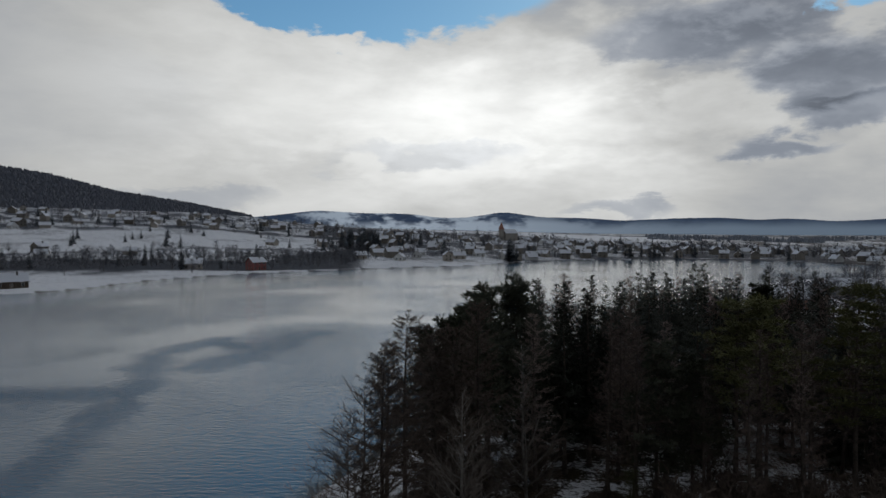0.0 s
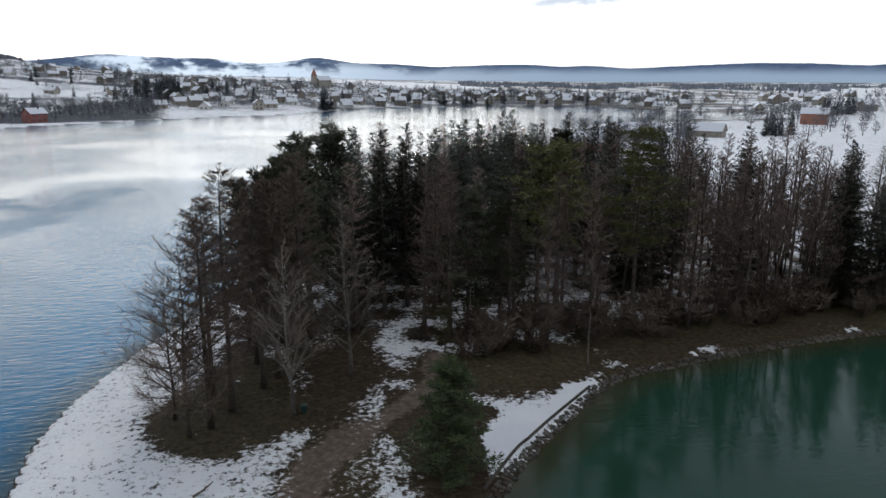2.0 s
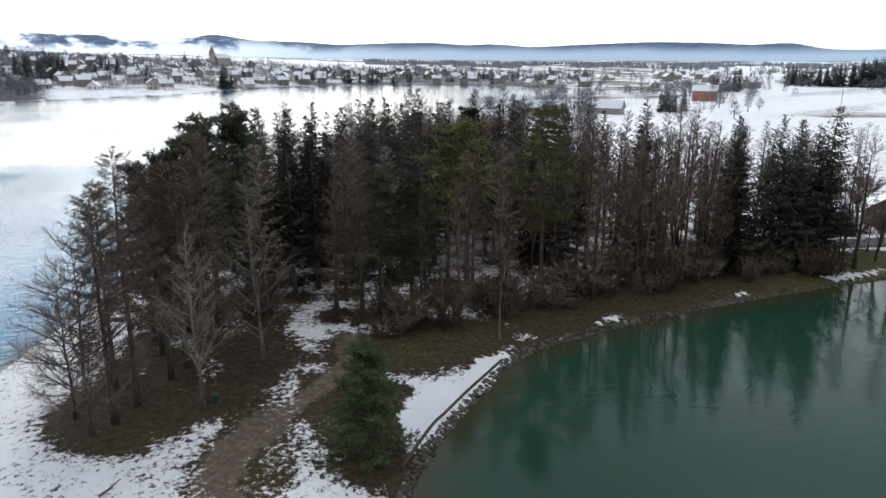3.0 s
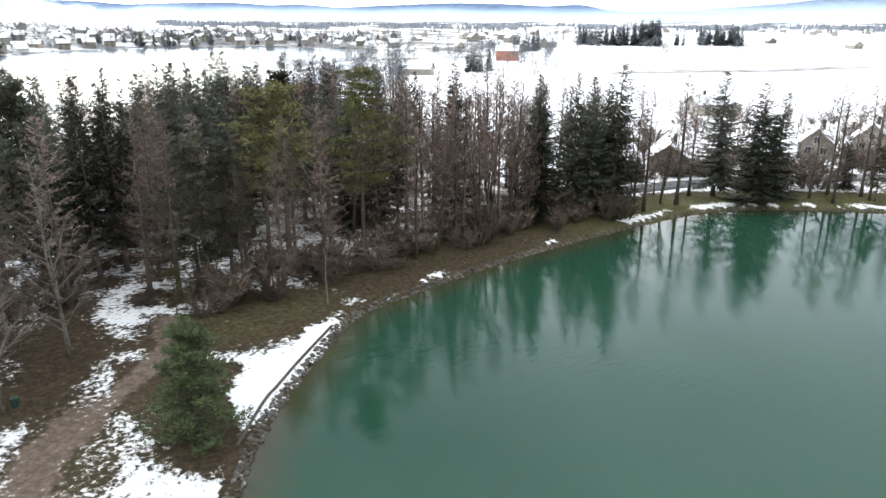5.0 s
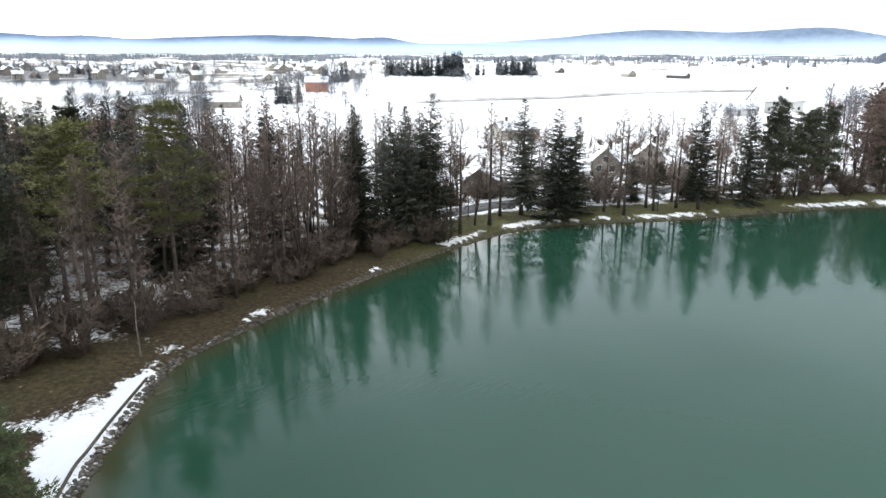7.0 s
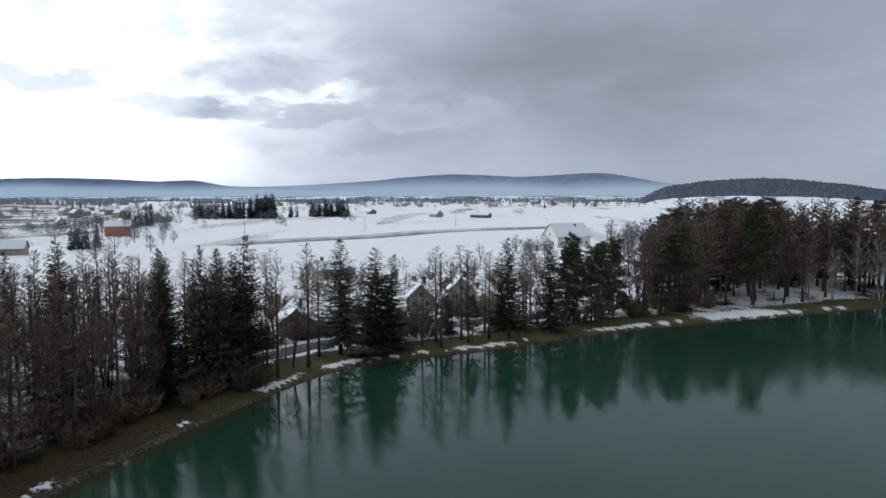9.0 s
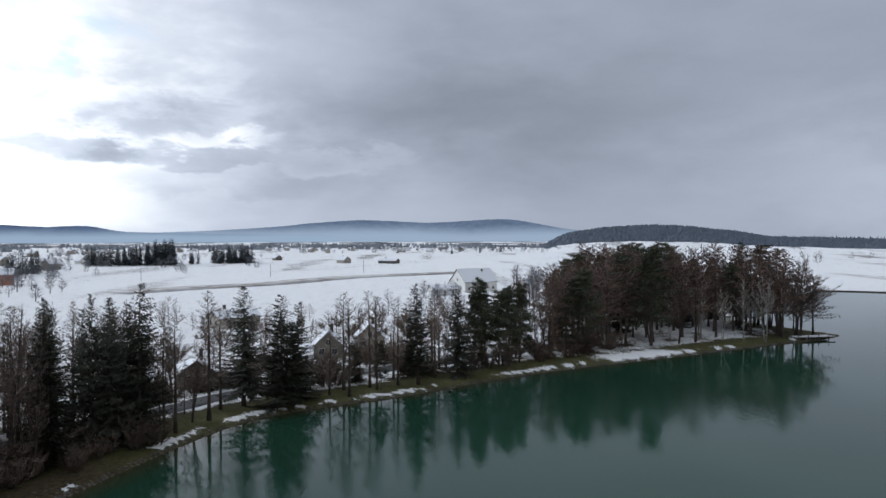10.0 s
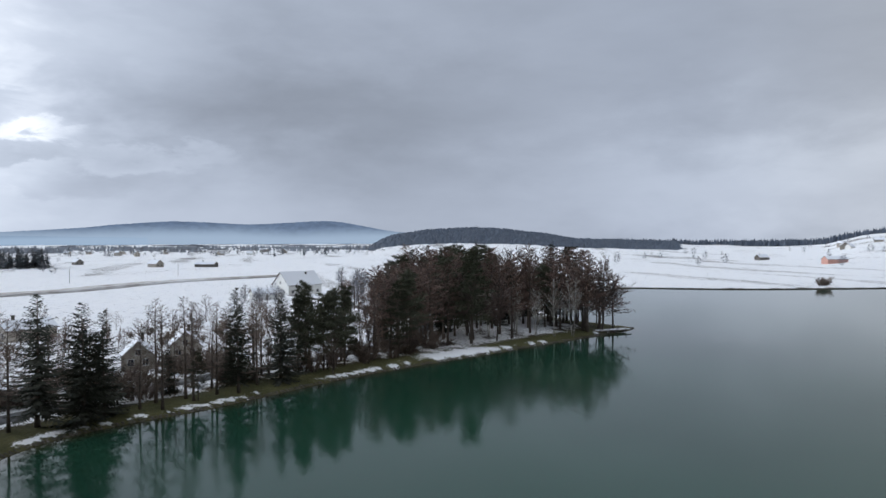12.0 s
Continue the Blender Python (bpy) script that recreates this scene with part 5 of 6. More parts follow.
# ------------------------------------------------------------------ houses
def gable_house(name, label, group, w, d, wall_h, roof_h, wall, roof, eave=0.5, chimney=True, storeys=1, windows=3, porch=False, far=False):
    """A gabled house: walls, roof, chimney, door and windows. The ridge runs along x."""
    ob = thing(name, label, "house", group)
    s = Shape()
    hw, hd = w / 2, d / 2
    s.v += [(-hw, -hd, -1.5), (hw, -hd, -1.5), (hw, hd, -1.5), (-hw, hd, -1.5), (-hw, -hd, wall_h), (hw, -hd, wall_h), (hw, hd, wall_h), (-hw, hd, wall_h),
            (-hw, 0, wall_h + roof_h * hd / (hd + eave) - 0.12), (hw, 0, wall_h + roof_h * hd / (hd + eave) - 0.12)]
    s.f += [(0, 1, 5, 4), (2, 3, 7, 6), (1, 2, 6, 9, 5), (3, 0, 4, 8, 7), (3, 2, 1, 0), (4, 5, 9, 8), (6, 7, 8, 9)]
    part("wall", s, wall, ob)
    r = Shape()
    slope = roof_h / (hd + eave)
    ez = wall_h - slope * eave + 0.05
    for sg in (-1, 1):
        y0, y1 = sg * (hd + eave), 0
        top = [(-hw - eave, y0, ez + 0.22), (hw + eave, y0, ez + 0.22), (hw + eave, y1, ez + roof_h + 0.22), (-hw - eave, y1, ez + roof_h + 0.22)]
        bot = [(x, y, z - 0.24) for x, y, z in top]
        k = len(r.v)
        r.v += top + bot
        r.f += [(k, k + 1, k + 2, k + 3) if sg < 0 else (k + 3, k + 2, k + 1, k), (k + 7, k + 6, k + 5, k + 4) if sg < 0 else (k + 4, k + 5, k + 6, k + 7),
                (k, k + 4, k + 5, k + 1), (k + 1, k + 5, k + 6, k + 2), (k + 3, k + 7, k + 4, k)]
    ro = part("roof", r, roof, ob, "roof under patchy snow")
    if chimney:
        c = Shape()
        c.box((-0.3, -0.3, 0), (0.3, 0.3, 1.9), 0, (w * 0.2, -d * 0.12, wall_h + roof_h * 0.55))
        c.box((-0.38, -0.38, 1.9), (0.38, 0.38, 2.05), 0, (w * 0.2, -d * 0.12, wall_h + roof_h * 0.55))
        part("chimney", c, M_STONE, ro)

    def opening(kind, x, y, z, ww, hh, nx, ny, label=""):
        tx, ty = -ny, nx
        turn = math.atan2(ty, tx)
        f = Shape()
        f.box((-ww / 2 - .08, -.05, -.08), (ww / 2 + .08, .05, 0), turn, (x, y, z))
        f.box((-ww / 2 - .08, -.05, hh), (ww / 2 + .08, .05, hh + .08), turn, (x, y, z))
        f.box((-ww / 2 - .08, -.05, 0), (-ww / 2, .05, hh), turn, (x, y, z))
        f.box((ww / 2, -.05, 0), (ww / 2 + .08, .05, hh), turn, (x, y, z))
        f.box((-.03, -.045, 0), (.03, .045, hh), turn, (x, y, z))
        if far:
            g = Shape()
            g.box((-ww / 2, -.05, 0), (ww / 2, .05, hh), turn, (x, y, z))
            part("window" if kind == "w" else "door", g, M_GLASS if kind == "w" else M_WOOD, ob)
            return
        wo = part("window" if kind == "w" else "door", f, M_FRAME, ob)
        g = Shape()
        g.box((-ww / 2, -.02, 0), (ww / 2, .02, hh), turn, (x, y, z))
        part("pane" if kind == "w" else "leaf", g, M_GLASS if kind == "w" else M_WOOD, wo)

    for st in range(storeys):
        z = 0.9 + st * 2.7
        for k in range(windows):
            x = -hw + w * (k + 0.5) / windows
            if st == 0 and k == 1:
                opening("d", x, -hd - 0.02, 0.0, 0.95, 2.05, 0, -1)
            else:
                opening("w", x, -hd - 0.02, z, 1.1, 1.25, 0, -1)
        for sg in ((-1,) if far else (-1, 1)):
            for k in (-1, 1):
                opening("w", sg * (hw + 0.02), k * d * 0.22, z, 1.0, 1.2, sg, 0)
    for sg in (() if far else (-1, 1)):
        opening("w", sg * (hw + 0.02), 0, wall_h + 0.25, 0.9, min(1.1, roof_h * 0.4), sg, 0)
    if porch:
        p = Shape()
        p.box((-hw, -hd - 1.8, -0.6), (hw, -hd, 0.0))
        for k in (-1, 0, 1):
            p.box((k * (hw - .1) - .07, -hd - 1.75, 0), (k * (hw - .1) + .07, -hd - 1.6, wall_h - 0.3))
        p.box((-hw, -hd - 1.75, 0.85), (hw, -hd - 1.68, 0.95))
        part("porch", p, M_WOOD, ob, "brown timber porch")
    return ob


def settle(ob, x, y, turn, sink=0.0):
    ob.matrix_basis = pose(x, y, height(x, y) - sink, 0, 0, turn) @ Matrix.Diagonal((*ob.scale, 1))
    return ob


NEAR = "cabins behind the lakeside trees"
settle(gable_house("cabin", "small beige plastered cabin with a snowy gable roof", NEAR, 7.5, 6.6, 2.1, 2.7, M_BEIGE, M_ROOFSNOW, porch=True), 102.5, 71.5, 36)
settle(gable_house("cabin", "beige cabin with a steep snowy roof", NEAR, 7.5, 5.8, 2.6, 3.3, M_BEIGE, M_ROOFSNOW, porch=True), 134, 62, 24)
settle(gable_house("cabin", "pale plastered cabin with a steep snowy roof", NEAR, 7.5, 6.2, 2.6, 3.5, M_PLASTER, M_ROOFSNOW, porch=True), 147, 58, 22)
settle(gable_house("house", "low pale house with a wide snowy roof", NEAR, 12.0, 7.0, 2.8, 2.2, M_PLASTER, M_ROOFSNOW), 172, 108, 150)
settle(gable_house("house", "white house with a steep snow-covered roof by the field", "houses of the plain", 18.0, 12.0, 4.6, 6.0, M_WHITE, M_ROOFSNOW, storeys=1, windows=4), 318, 74, -41)
settle(gable_house("house", "white garage with a low snowy roof beside the white house", "houses of the plain", 11.0, 7.0, 2.6, 2.0, M_WHITE, M_ROOFSNOW, chimney=False), 290, 81, -60)
settle(gable_house("house", "unfinished orange brick house with a snowy roof", "houses of the plain", 13.0, 10.0, 5.6, 3.2, M_BRICK, M_ROOFSNOW, storeys=2), 292, 322, 135)
settle(gable_house("house", "brick house with a snow-covered roof behind the wood", "houses of the plain", 14.0, 9.0, 3.4, 3.6, M_BRICK, M_ROOFSNOW), 112, 222, 160)
settle(gable_house("house", "long low house with a snow-covered roof behind the wood", "houses of the plain", 16.0, 9.0, 3.2, 3.8, M_PLASTER, M_ROOFSNOW), 152, 262, 140)
settle(gable_house("house", "long shed with a snow-covered roof behind the wood", "houses of the plain", 18.0, 8.0, 2.6, 3.4, M_PLASTER, M_ROOFSNOW), 186, 268, 130)
settle(gable_house("house", "red lakeside house with a snowy roof on the far shore", "houses of the village", 10.0, 8.0, 5.0, 3.2, M_RED, M_ROOFSNOW, storeys=2), -120, 452, 50)
settle(gable_house("house", "dark timber boathouse with a snowy roof on the far shore", "houses of the village", 13.0, 8.0, 3.0, 3.6, M_WOOD, M_ROOFSNOW), -190, 309, 40)
settle(gable_house("house", "grey farmhouse with a snowy roof near the far shore", "houses of the village", 11.0, 8.0, 3.4, 3.6, M_PLASTER, M_ROOFSNOW), -160, 452, 15)

settle(gable_house("house", "long pink farm building on the far snowy slope", "houses of the plain", 20.0, 9.0, 3.8, 3.0, M_PINK, M_ROOFSNOW, windows=5, far=True), 640, -335, 100)
settle(gable_house("house", "dark timber barn on the far snowy slope", "houses of the plain", 13.0, 8.0, 3.0, 3.4, M_CABIN, M_ROOFSNOW, far=True), 783, -331, 110)
settle(gable_house("house", "small farmhouse with a snowy roof in the plain", "houses of the plain", 11.0, 8.0, 2.8, 3.6, M_PLASTER, M_ROOFSNOW, far=True), 600, 262, 60)
settle(gable_house("house", "long low barn with a snowy roof in the plain", "houses of the plain", 18.0, 7.0, 2.4, 2.2, M_CABIN, M_ROOFSNOW, far=True), 600, 218, 80)
settle(gable_house("house", "small dark barn with a snowy roof in the plain", "houses of the plain", 9.0, 7.0, 2.6, 3.0, M_CABIN, M_ROOFSNOW, far=True), 640, 352, 50)
VILLAGE = [gable_house("house", "village house with a snowy gable roof on the slope", "houses of the village", w, d, h, r, wall, roof, storeys=st, windows=2, far=True)
           for w, d, h, r, wall, roof, st in ((8.5, 7, 2.9, 3.6, M_WHITE, M_ROOFSNOW, 1), (8, 7, 5.0, 3.0, M_PLASTER, M_ROOFSNOW, 2),
                                              (10, 7, 2.9, 3.4, M_PLASTER, M_ROOFSNOW, 1), (9, 8, 5.0, 3.4, M_BEIGE, M_ROOFSNOW, 2))]


def build_village():
    rng = random.Random(17)
    spots = []
    zones = [(150, -32, 7, 545, 900), (48, 8, 32, 800, 1080), (5, 4, 30, 560, 700), (34, -50, -30, 560, 1200), (18, -82, -50, 1050, 1600), (4, -122, -112, 950, 1150)]
    for count, a0, a1, d0, d1 in zones:
        made = 0
        for k in range(count * 12):
            if made >= count:
                break
            az, d = rng.uniform(a0, a1), d0 + (d1 - d0) * rng.random() ** 1.3
            x, y = -math.sin(radians(az)) * d, math.cos(radians(az)) * d
            z, sh, wet = surface(np.array([x]), np.array([y]))
            if wet[0] or sh[0] < 9 or any((x - a) ** 2 + (y - b) ** 2 < 20 ** 2 for a, b in spots):
                continue
            spots.append((x, y))
            made += 1
    for i, (x, y) in enumerate(spots):
        src = VILLAGE[i % 4]
        m = pose(x, y, height(x, y) - 0.2, 0, 0, rng.choice((0, 90, 180, 270)) + rng.uniform(-35, 35))
        if i < 4:
            src.matrix_basis = m
        else:
            copy_thing(src, m)
    return spots


VILLAGE_SPOTS = build_village()


def church():
    ob = thing("church", "village church with a tall pointed tower", "church", "houses of the village")
    s = Shape()
    s.box((-2.4, -2.4, -1), (2.4, 2.4, 13))
    part("tower", s, M_PLASTER, ob)
    s = Shape()
    s.v += [(-2.7, -2.7, 13), (2.7, -2.7, 13), (2.7, 2.7, 13), (-2.7, 2.7, 13), (0, 0, 22)]
    s.f += [(0, 1, 4), (1, 2, 4), (2, 3, 4), (3, 0, 4), (3, 2, 1, 0)]
    part("spire", s, M_BRICK, ob)
    s = Shape()
    s.box((3, -5, -1), (24, 5, 8))
    part("nave", s, M_PLASTER, ob)
    s = Shape()
    s.v += [(2.5, -5.6, 7.8), (24.5, -5.6, 7.8), (24.5, 5.6, 7.8), (2.5, 5.6, 7.8), (2.5, 0, 13), (24.5, 0, 13)]
    s.f += [(0, 1, 5, 4), (2, 3, 4, 5), (1, 2, 5), (3, 0, 4), (3, 2, 1, 0)]
    part("roof", s, M_ROOFSNOW, ob)
    settle(ob, 72, 870, 40)


church()


# ------------------------------------------------------------------ far trees
def far_conifer(seed):
    rng = random.Random(seed)
    ts, cs = Shape(), Shape()
    ts.tube([(0, 0, -0.3), (0, 0, 12)], [0.22, 0.05], 4, False)
    for i in range(17):
        f = 0.08 + 0.9 * i / 17
        for b in range(7):
            a = rng.uniform(0, 6.28)
            L = 2.9 * (1 - f) ** 0.8 * rng.uniform(0.6, 1.15) + 0.25
            blade(cs, Vector((0, 0, 13 * f + 0.5)), Vector((math.cos(a) * L, math.sin(a) * L, -0.45 * L)), 0.22 * L + 0.15, Vector((rng.uniform(-.4, .4), rng.uniform(-.4, .4), 1)))
    return ts, cs


def far_bare(seed):
    rng = random.Random(seed)
    ts, cs = Shape(), Shape()
    ts.tube([(0, 0, -0.3), (0, 0, 5), (0.2, 0.1, 10)], [0.24, 0.16, 0.04], 4, False)
    for i in range(110):
        a, f = rng.uniform(0, 6.28), rng.uniform(0.22, 0.95)
        L = 4.2 * math.sin(f * math.pi) ** 0.7 * rng.uniform(0.35, 1)
        p = Vector((math.cos(a) * L * 0.4, math.sin(a) * L * 0.4, 10 * f))
        thread(cs, p, Vector((math.cos(a) * L * 0.6, math.sin(a) * L * 0.6, rng.uniform(0.3, 1.8))), 0.11)
    return ts, cs


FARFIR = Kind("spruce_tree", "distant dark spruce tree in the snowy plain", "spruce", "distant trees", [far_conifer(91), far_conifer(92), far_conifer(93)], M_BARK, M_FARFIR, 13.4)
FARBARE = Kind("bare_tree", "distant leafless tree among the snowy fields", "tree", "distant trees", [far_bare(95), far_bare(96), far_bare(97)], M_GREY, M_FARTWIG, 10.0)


def spots_in(rng, taken, az0, az1, d0, d1, n, gap):
    """Dry spots between two headings and two distances."""
    m = n * 6
    az, d = np.radians(rng.uniform(az0, az1, m)), rng.uniform(d0, d1, m)
    x, y = -np.sin(az) * d, np.cos(az) * d
    z, sh, wet = surface(x, y)
    out = []
    for i in range(m):
        if len(out) >= n:
            break
        if wet[i] or sh[i] < 2.5 or any(abs(x[i] - a) < gap and abs(y[i] - b) < gap for a, b in taken):
            continue
        taken.append((x[i], y[i]))
        out.append((float(x[i]), float(y[i]), float(z[i])))
    return out


def far_trees():
    rng, prng, taken = np.random.RandomState(23), random.Random(24), []
    fir, leafless = FARFIR, FARBARE
    for kind, az0, az1, d0, d1, n, h0, h1, gap in (
            (fir, -51.2, -47.5, 650, 690, 34, 14, 19, 3), (fir, -53.6, -51.5, 650, 690, 26, 18, 25, 3), (fir, -55.3, -54.6, 670, 690, 5, 10, 12, 3), (fir, -59.4, -56.4, 660, 700, 34, 13, 18, 3),
            (fir, -44.6, -42.6, 520, 560, 12, 12, 18, 3), (fir, -36.6, -34.2, 500, 540, 14, 11, 17, 3), (fir, -41.0, -39.0, 330, 360, 9, 8, 12, 3),
            (fir, -9.0, -5.0, 545, 575, 16, 12, 20, 3), (fir, 5.2, 8.2, 640, 720, 40, 14, 20, 3), (fir, 0.5, 3.5, 690, 800, 14, 10, 15, 3), (fir, -20.0, -14.0, 650, 700, 16, 10, 16, 3),
            (fir, 14, 32, 470, 560, 14, 8, 15, 8), (fir, -77.3, -74.5, 330, 332, 12, 3.5, 5, 1.2), (leafless, 10, 34, 440, 620, 50, 5, 9, 4), (leafless, -47, -38, 300, 420, 22, 5, 9, 4),
            (leafless, -84, -80, 240, 380, 26, 6, 11, 5), (leafless, -76, -72, 230, 300, 14, 5, 8, 5), (leafless, -123, -104, 366, 374, 3, 3, 4.5, 14), (leafless, -34, -19, 215, 330, 60, 7, 12, 5)):
        for x, y, z in spots_in(rng, taken, az0, az1, d0, d1, n, gap):
            kind.plant(x, y, prng.uniform(h0, h1), prng, prng.uniform(0.9, 1.4))
    for k in (FARFIR, FARBARE):
        k.clear()
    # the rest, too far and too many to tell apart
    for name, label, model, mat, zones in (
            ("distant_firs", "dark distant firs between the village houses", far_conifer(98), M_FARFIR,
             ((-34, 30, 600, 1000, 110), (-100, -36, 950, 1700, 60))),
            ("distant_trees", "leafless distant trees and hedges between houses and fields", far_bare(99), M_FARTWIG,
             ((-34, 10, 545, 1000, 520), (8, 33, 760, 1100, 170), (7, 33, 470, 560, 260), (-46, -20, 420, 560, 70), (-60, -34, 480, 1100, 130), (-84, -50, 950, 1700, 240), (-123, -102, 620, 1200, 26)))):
        v, f = np.array(model[1].v), np.array(model[1].f)
        vs, fs, k = [], [], 0
        for az0, az1, d0, d1, n in zones:
            for x, y, z in spots_in(rng, taken, az0, az1, d0, d1, n, 5):
                a, sc = rng.uniform(0, 6.28), rng.uniform(0.55, 1.15)
                c, s = math.cos(a) * sc * 1.2, math.sin(a) * sc * 1.2
                vs.append(np.stack([v[:, 0] * c - v[:, 1] * s + x, v[:, 0] * s + v[:, 1] * c + y, v[:, 2] * sc + z - 0.2], 1))
                fs.append(f + k)
                k += len(v)
        tagged(new(name, mesh_of(name, np.concatenate(vs), np.concatenate(fs).tolist(), mat)), label, "trees", kind="stuff")


far_trees()


def woods_stuff(name, label, rule, count, seed, h0, h1, mat, wide=3.6, groves=False):
    """A far wood: thousands of ragged tree tops in one mesh."""
    rng = np.random.RandomState(seed)
    s = Shape()
    az = rng.uniform(rule[0], rule[1], count * 4)
    d = rng.uniform(rule[2], rule[3], count * 4)
    x, y = -np.sin(np.radians(az)) * d, np.cos(np.radians(az)) * d
    z, sh, wet = surface(x, y)
    keep = (z > rule[4]) & (~wet)
    if groves:
        keep &= waves(x, y, 240, seed) > 0.22
    ok = np.where(keep)[0][:count]
    for i in ok:
        h, r = rng.uniform(h0, h1), rng.uniform(wide * 0.6, wide * 1.3)
        t = rng.uniform(0, 6.28)
        k = len(s.v)
        for j in range(5):
            a = t + j * 1.2566
            rr = r * rng.uniform(0.7, 1.2)
            s.v.append((x[i] + rr * math.cos(a), y[i] + rr * math.sin(a), z[i] - 1 + h * rng.uniform(0, 0.25)))
        s.v.append((x[i] + rng.uniform(-.5, .5), y[i] + rng.uniform(-.5, .5), z[i] + h))
        s.f += [(k + j, k + (j + 1) % 5, k + 5) for j in range(5)]
    tagged(new(name, s.mesh(name, mat)), label, "woods", kind="stuff")


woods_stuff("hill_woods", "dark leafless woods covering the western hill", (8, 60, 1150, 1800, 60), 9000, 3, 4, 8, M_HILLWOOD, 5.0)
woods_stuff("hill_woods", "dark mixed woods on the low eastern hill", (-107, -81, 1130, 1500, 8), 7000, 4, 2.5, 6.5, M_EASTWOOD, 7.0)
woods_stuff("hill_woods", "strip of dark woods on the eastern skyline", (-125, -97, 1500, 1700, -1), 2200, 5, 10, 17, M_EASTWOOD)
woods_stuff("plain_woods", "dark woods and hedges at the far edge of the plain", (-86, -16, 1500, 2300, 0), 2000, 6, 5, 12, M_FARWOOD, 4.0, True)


# ------------------------------------------------------------------ shore and small things
def stone_mesh(seed):
    rng = random.Random(seed)
    bm = bmesh.new()
    bmesh.ops.create_icosphere(bm, subdivisions=1, radius=0.5)
    for v in bm.verts:
        v.co *= rng.uniform(0.75, 1.15)
        v.co.z *= 0.6
    me = bpy.data.meshes.new("stone")
    bm.to_mesh(me)
    bm.free()
    me.materials.append(M_STONE)
    return me


def shore_stones():
    """Rough stone edging along the green lake: the nearest stones one by one, the rest joined."""
    rng = random.Random(37)
    ob = thing("stone_edging", "rough grey stone edging along the green lake's bank", "stone edging", kind="structure")
    shapes = [stone_mesh(s) for s in range(6)]
    line = GREEN_SHORE
    seg = np.linalg.norm(np.diff(line, axis=0), axis=1)
    run = np.concatenate([[0], np.cumsum(seg)])
    stop = run[np.argmin(np.hypot(line[:, 0] - 200, line[:, 1] + 48))]
    first, rest, s = [], [], 0.0
    while s < stop:
        i = min(np.searchsorted(run, s, side="right") - 1, len(seg) - 1)
        p = line[i] + (line[i + 1] - line[i]) * (s - run[i]) / seg[i]
        t = (line[i + 1] - line[i]) / seg[i]
        out = np.array([-t[1], t[0]])
        if inside(np.array([p[0] + out[0]]), np.array([p[1] + out[1]]), GREEN_SHORE)[0]:
            out = -out
        for row in range(3):
            size = rng.uniform(0.30, 0.56)
            off = 0.05 + row * 0.24 + rng.uniform(-0.12, 0.12)
            q = p + out * off + t * rng.uniform(-0.15, 0.15)
            (first if s < 60 and len(first) < 300 else rest).append((q[0], q[1], 0.02 + 0.11 * row, size, rng.uniform(0, 6.28), rng.randrange(6)))
        s += rng.uniform(0.34, 0.6) if s < 60 else rng.uniform(0.5, 0.9)
    for x, y, z, size, turn, k in first:
        st = new("stone", shapes[k])
        st.parent = ob
        st.matrix_basis = Matrix.LocRotScale((x, y, z), Euler((rng.uniform(-.3, .3), rng.uniform(-.3, .3), turn)), (size * 1.25, size, size))
    data = [(np.array([v.co[:] for v in me.vertices]), np.array([p.vertices[:] for p in me.polygons])) for me in shapes]
    vs, fs, n = [], [], 0
    for x, y, z, size, turn, k in rest:
        v, f = data[k]
        c, si = math.cos(turn) * size, math.sin(turn) * size
        vs.append(np.stack([v[:, 0] * c - v[:, 1] * si + x, v[:, 0] * si + v[:, 1] * c + y, v[:, 2] * size + z], 1))
        fs.append(f + n)
        n += len(v)
    far = new("stones", mesh_of("stones", np.concatenate(vs), np.concatenate(fs).tolist(), M_STONE))
    far.parent = ob
    far["kind"] = "stuff"


shore_stones()


def litter_bin():
    ob = thing("litter_bin", "green plastic litter bin beside a tree on the spit", "bin")
    s = Shape()
    s.v, s.f = [], []
    for z, r in ((0, 0.20), (0.1, 0.21), (0.6, 0.25)):
        for j in range(12):
            s.v.append((r * math.cos(j * 0.5236), r * math.sin(j * 0.5236), z))
    for i in range(2):
        for j in range(12):
            s.f.append((i * 12 + j, i * 12 + (j + 1) % 12, i * 12 + 12 + (j + 1) % 12, i * 12 + 12 + j))
    s.f.append(tuple(range(11, -1, -1)))
    part("body", s, M_BIN, ob)
    s = Shape()
    s.tube([(0, 0, 0.6), (0, 0, 0.65), (0, 0, 0.72)], [0.27, 0.27, 0.1], 12)
    part("lid", s, M_BIN, ob)
    ob.location = (2.3, 49.4, height(2.3, 49.4))


litter_bin()


def dead_stem():
    ob = thing("dead_stem", "pale dead tree stem standing by the green lake", "dead tree")
    s, pts = trunk_of(5.0, 0.065, random.Random(3), 0.02)
    part("trunk", s, M_ASHBARK, ob, smooth=True)
    s = Shape()
    for k in range(7):
        f = 0.4 + 0.08 * k
        thread(s, along(pts, f), Vector((math.cos(k * 2.1), math.sin(k * 2.1), 0.5)) * 0.5, 0.02)
    part("crown", s, M_ASHBARK, ob)
    ob.location = (27, 52.6, height(27, 52.6) - 0.1)


dead_stem()


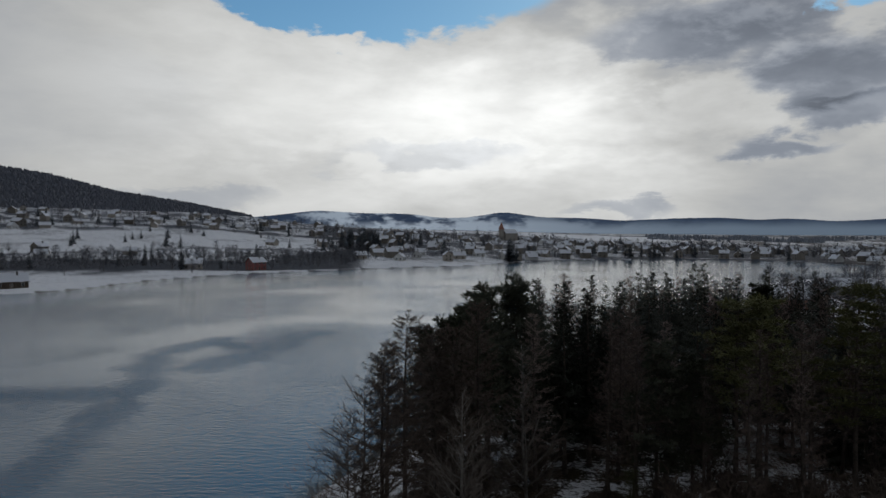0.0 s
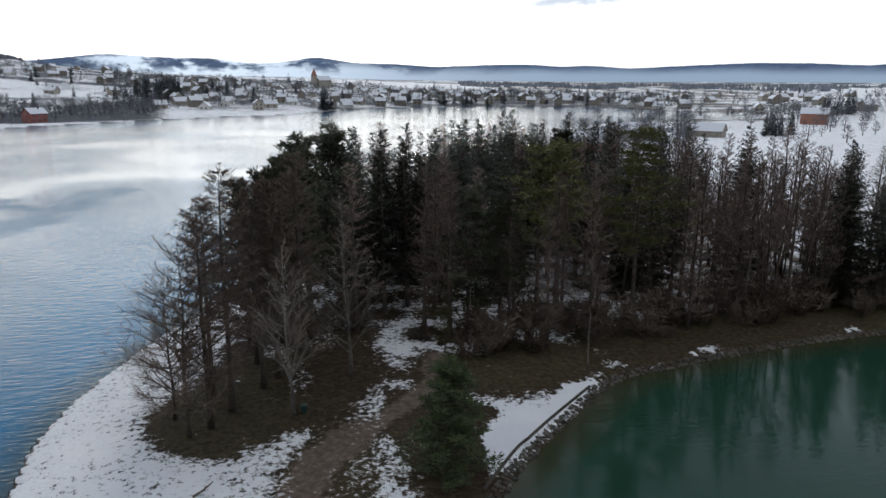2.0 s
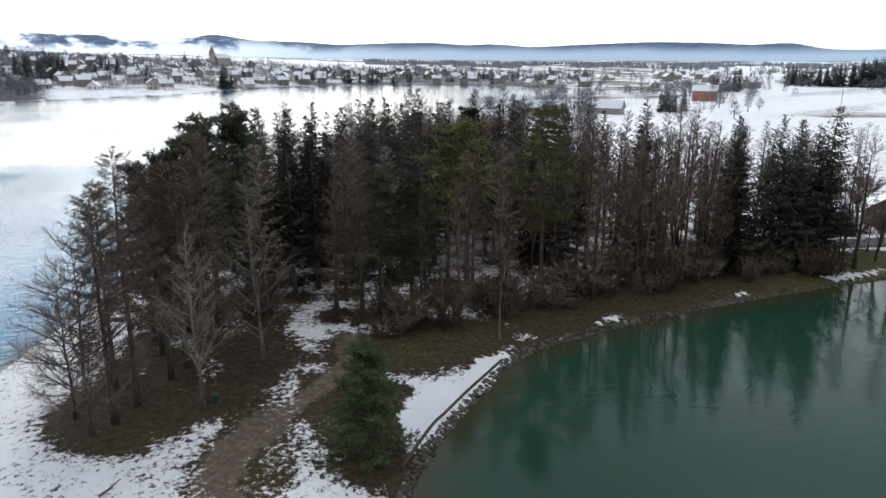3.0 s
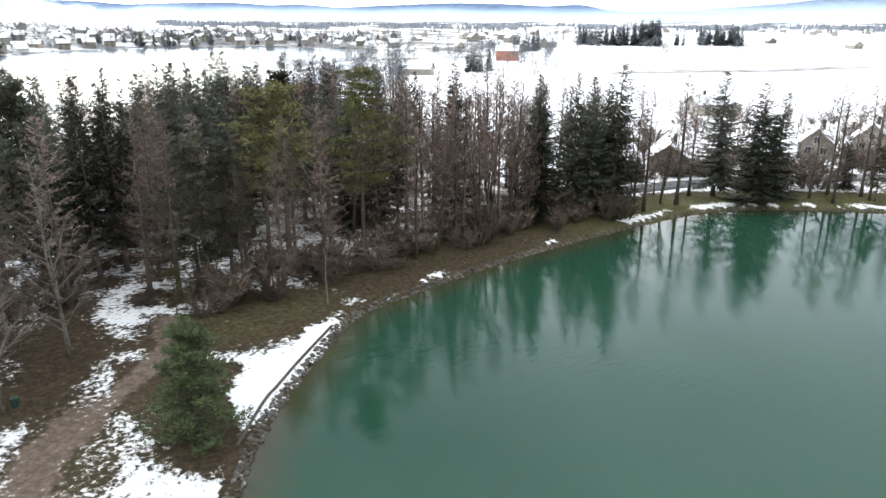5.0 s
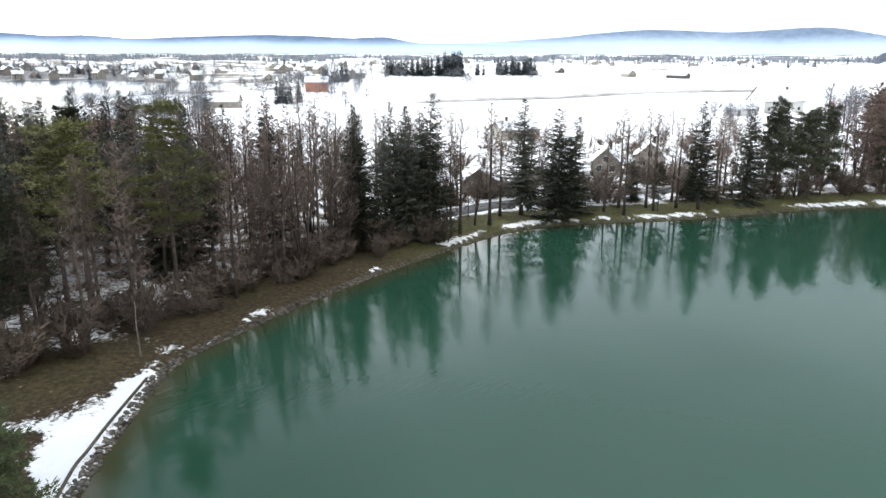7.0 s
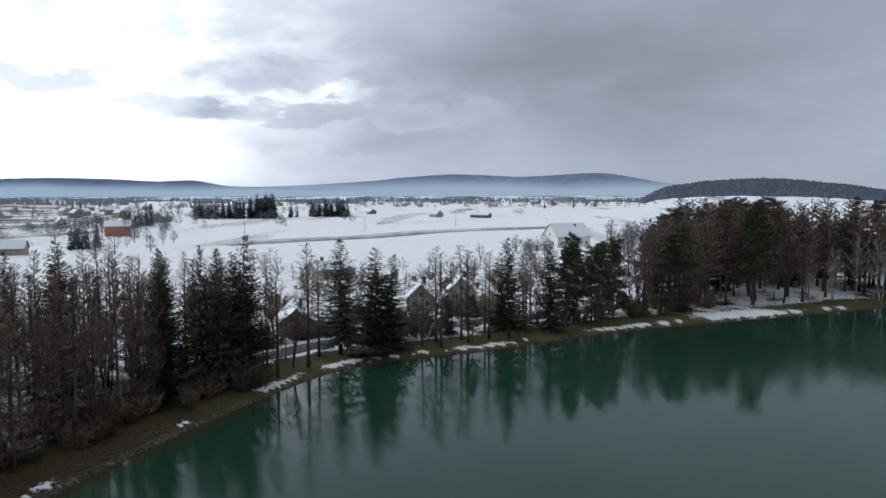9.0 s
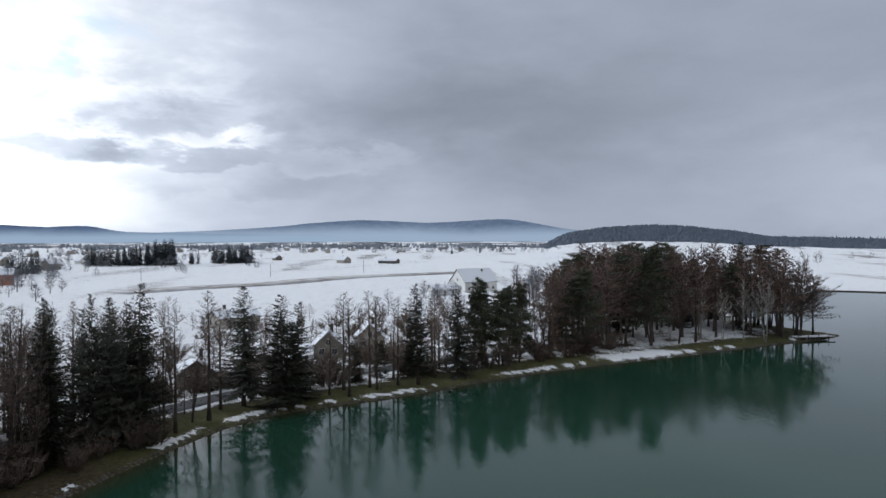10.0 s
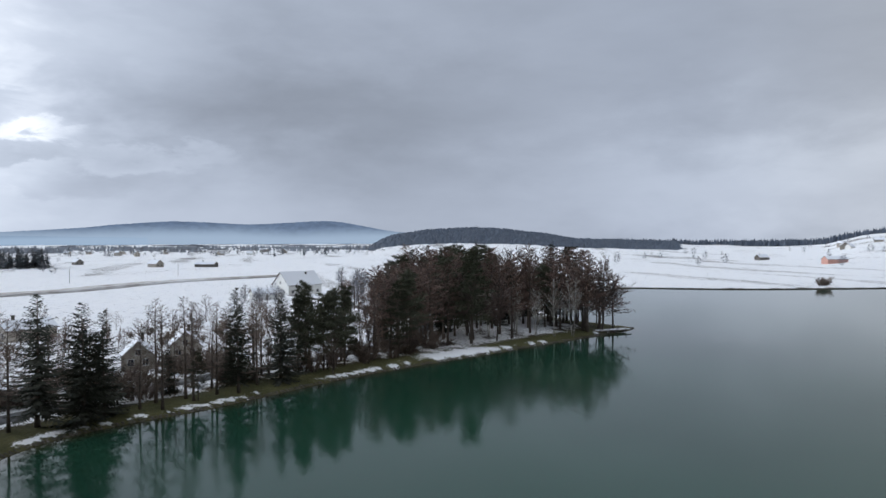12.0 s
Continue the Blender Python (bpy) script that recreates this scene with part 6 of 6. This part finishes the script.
def driftwood():
    ob = thing("driftwood", "grey forked driftwood branch lying on the snow", "branch")
    s = Shape()
    s.tube([(0, 0, 0.08), (0.5, 0.2, 0.25), (1.2, 0.4, 0.7)], [0.09, 0.07, 0.03], 6)
    s.tube([(0.5, 0.2, 0.25), (0.9, -0.1, 0.5)], [0.05, 0.02], 5)
    part("branch", s, M_POST, ob)
    ob.location = (-4.9, 40.1, height(-4.9, 40.1) + 0.02)


driftwood()


def low_bush(x, y, label):
    ts, cs = shrub_parts(int(x * 7), 1.1, 0.7)
    ob = thing("bare_shrub", label, "shrub", "shrubs of the wood's edge")
    part("stems", ts, M_GREY, ob)
    part("crown", cs, M_BARK, ob)
    ob.location = (x, y, height(x, y))


low_bush(14.0, 62.4, "small dark leafless shrub in the snowy clearing")


def jetty(x, y, turn, length, width, z, label):
    ob = thing("jetty", label, "jetty", "jetties of the headland")
    n = int(length / 0.32)
    for k in range(n):
        s = Shape()
        s.box((k * 0.32, -width / 2, 0), (k * 0.32 + 0.29, width / 2, 0.07))
        part("plank", s, M_ROOFSNOW, ob)
    for sg in (-1, 1):
        s = Shape()
        s.box((0, sg * (width / 2 - 0.2) - 0.08, -0.22), (n * 0.32, sg * (width / 2 - 0.2) + 0.08, -0.004))
        part("beam", s, M_POST, ob)
        for k in range(0, n, 9):
            s = Shape()
            s.tube([(k * 0.32 + 0.15, sg * (width / 2 + 0.08), -2.6), (k * 0.32 + 0.15, sg * (width / 2 + 0.08), 0.75)], [0.10, 0.09], 7)
            part("post", s, M_POST, ob)
    ob.matrix_basis = pose(x, y, z, 0, 0, turn)


jetty(188, -36, -62, 11, 3.0, 0.75, "snow-covered wooden jetty at the tip of the headland")
jetty(262, -40, -75, 13, 1.6, 0.8, "narrow wooden jetty behind the headland")
jetty(285, -47, -75, 12, 1.6, 0.8, "narrow wooden jetty farther behind the headland")


def pole(x, y, h):
    ob = thing("utility_pole", "thin wooden utility pole in the snowy field", "utility pole", "poles of the field")
    s = Shape()
    s.tube([(0, 0, -0.5), (0, 0, h)], [0.14, 0.09], 8)
    part("pole", s, M_POST, ob)
    s = Shape()
    s.box((-0.7, -0.05, h - 0.7), (0.7, 0.05, h - 0.58))
    part("crossarm", s, M_POST, ob)
    ob.location = (x, y, height(x, y))


for x, y, h in ((330, 265, 8), (395, 222, 8), (262, 300, 8), (470, 190, 8), (300, 20, 8)):
    pole(x, y, h)
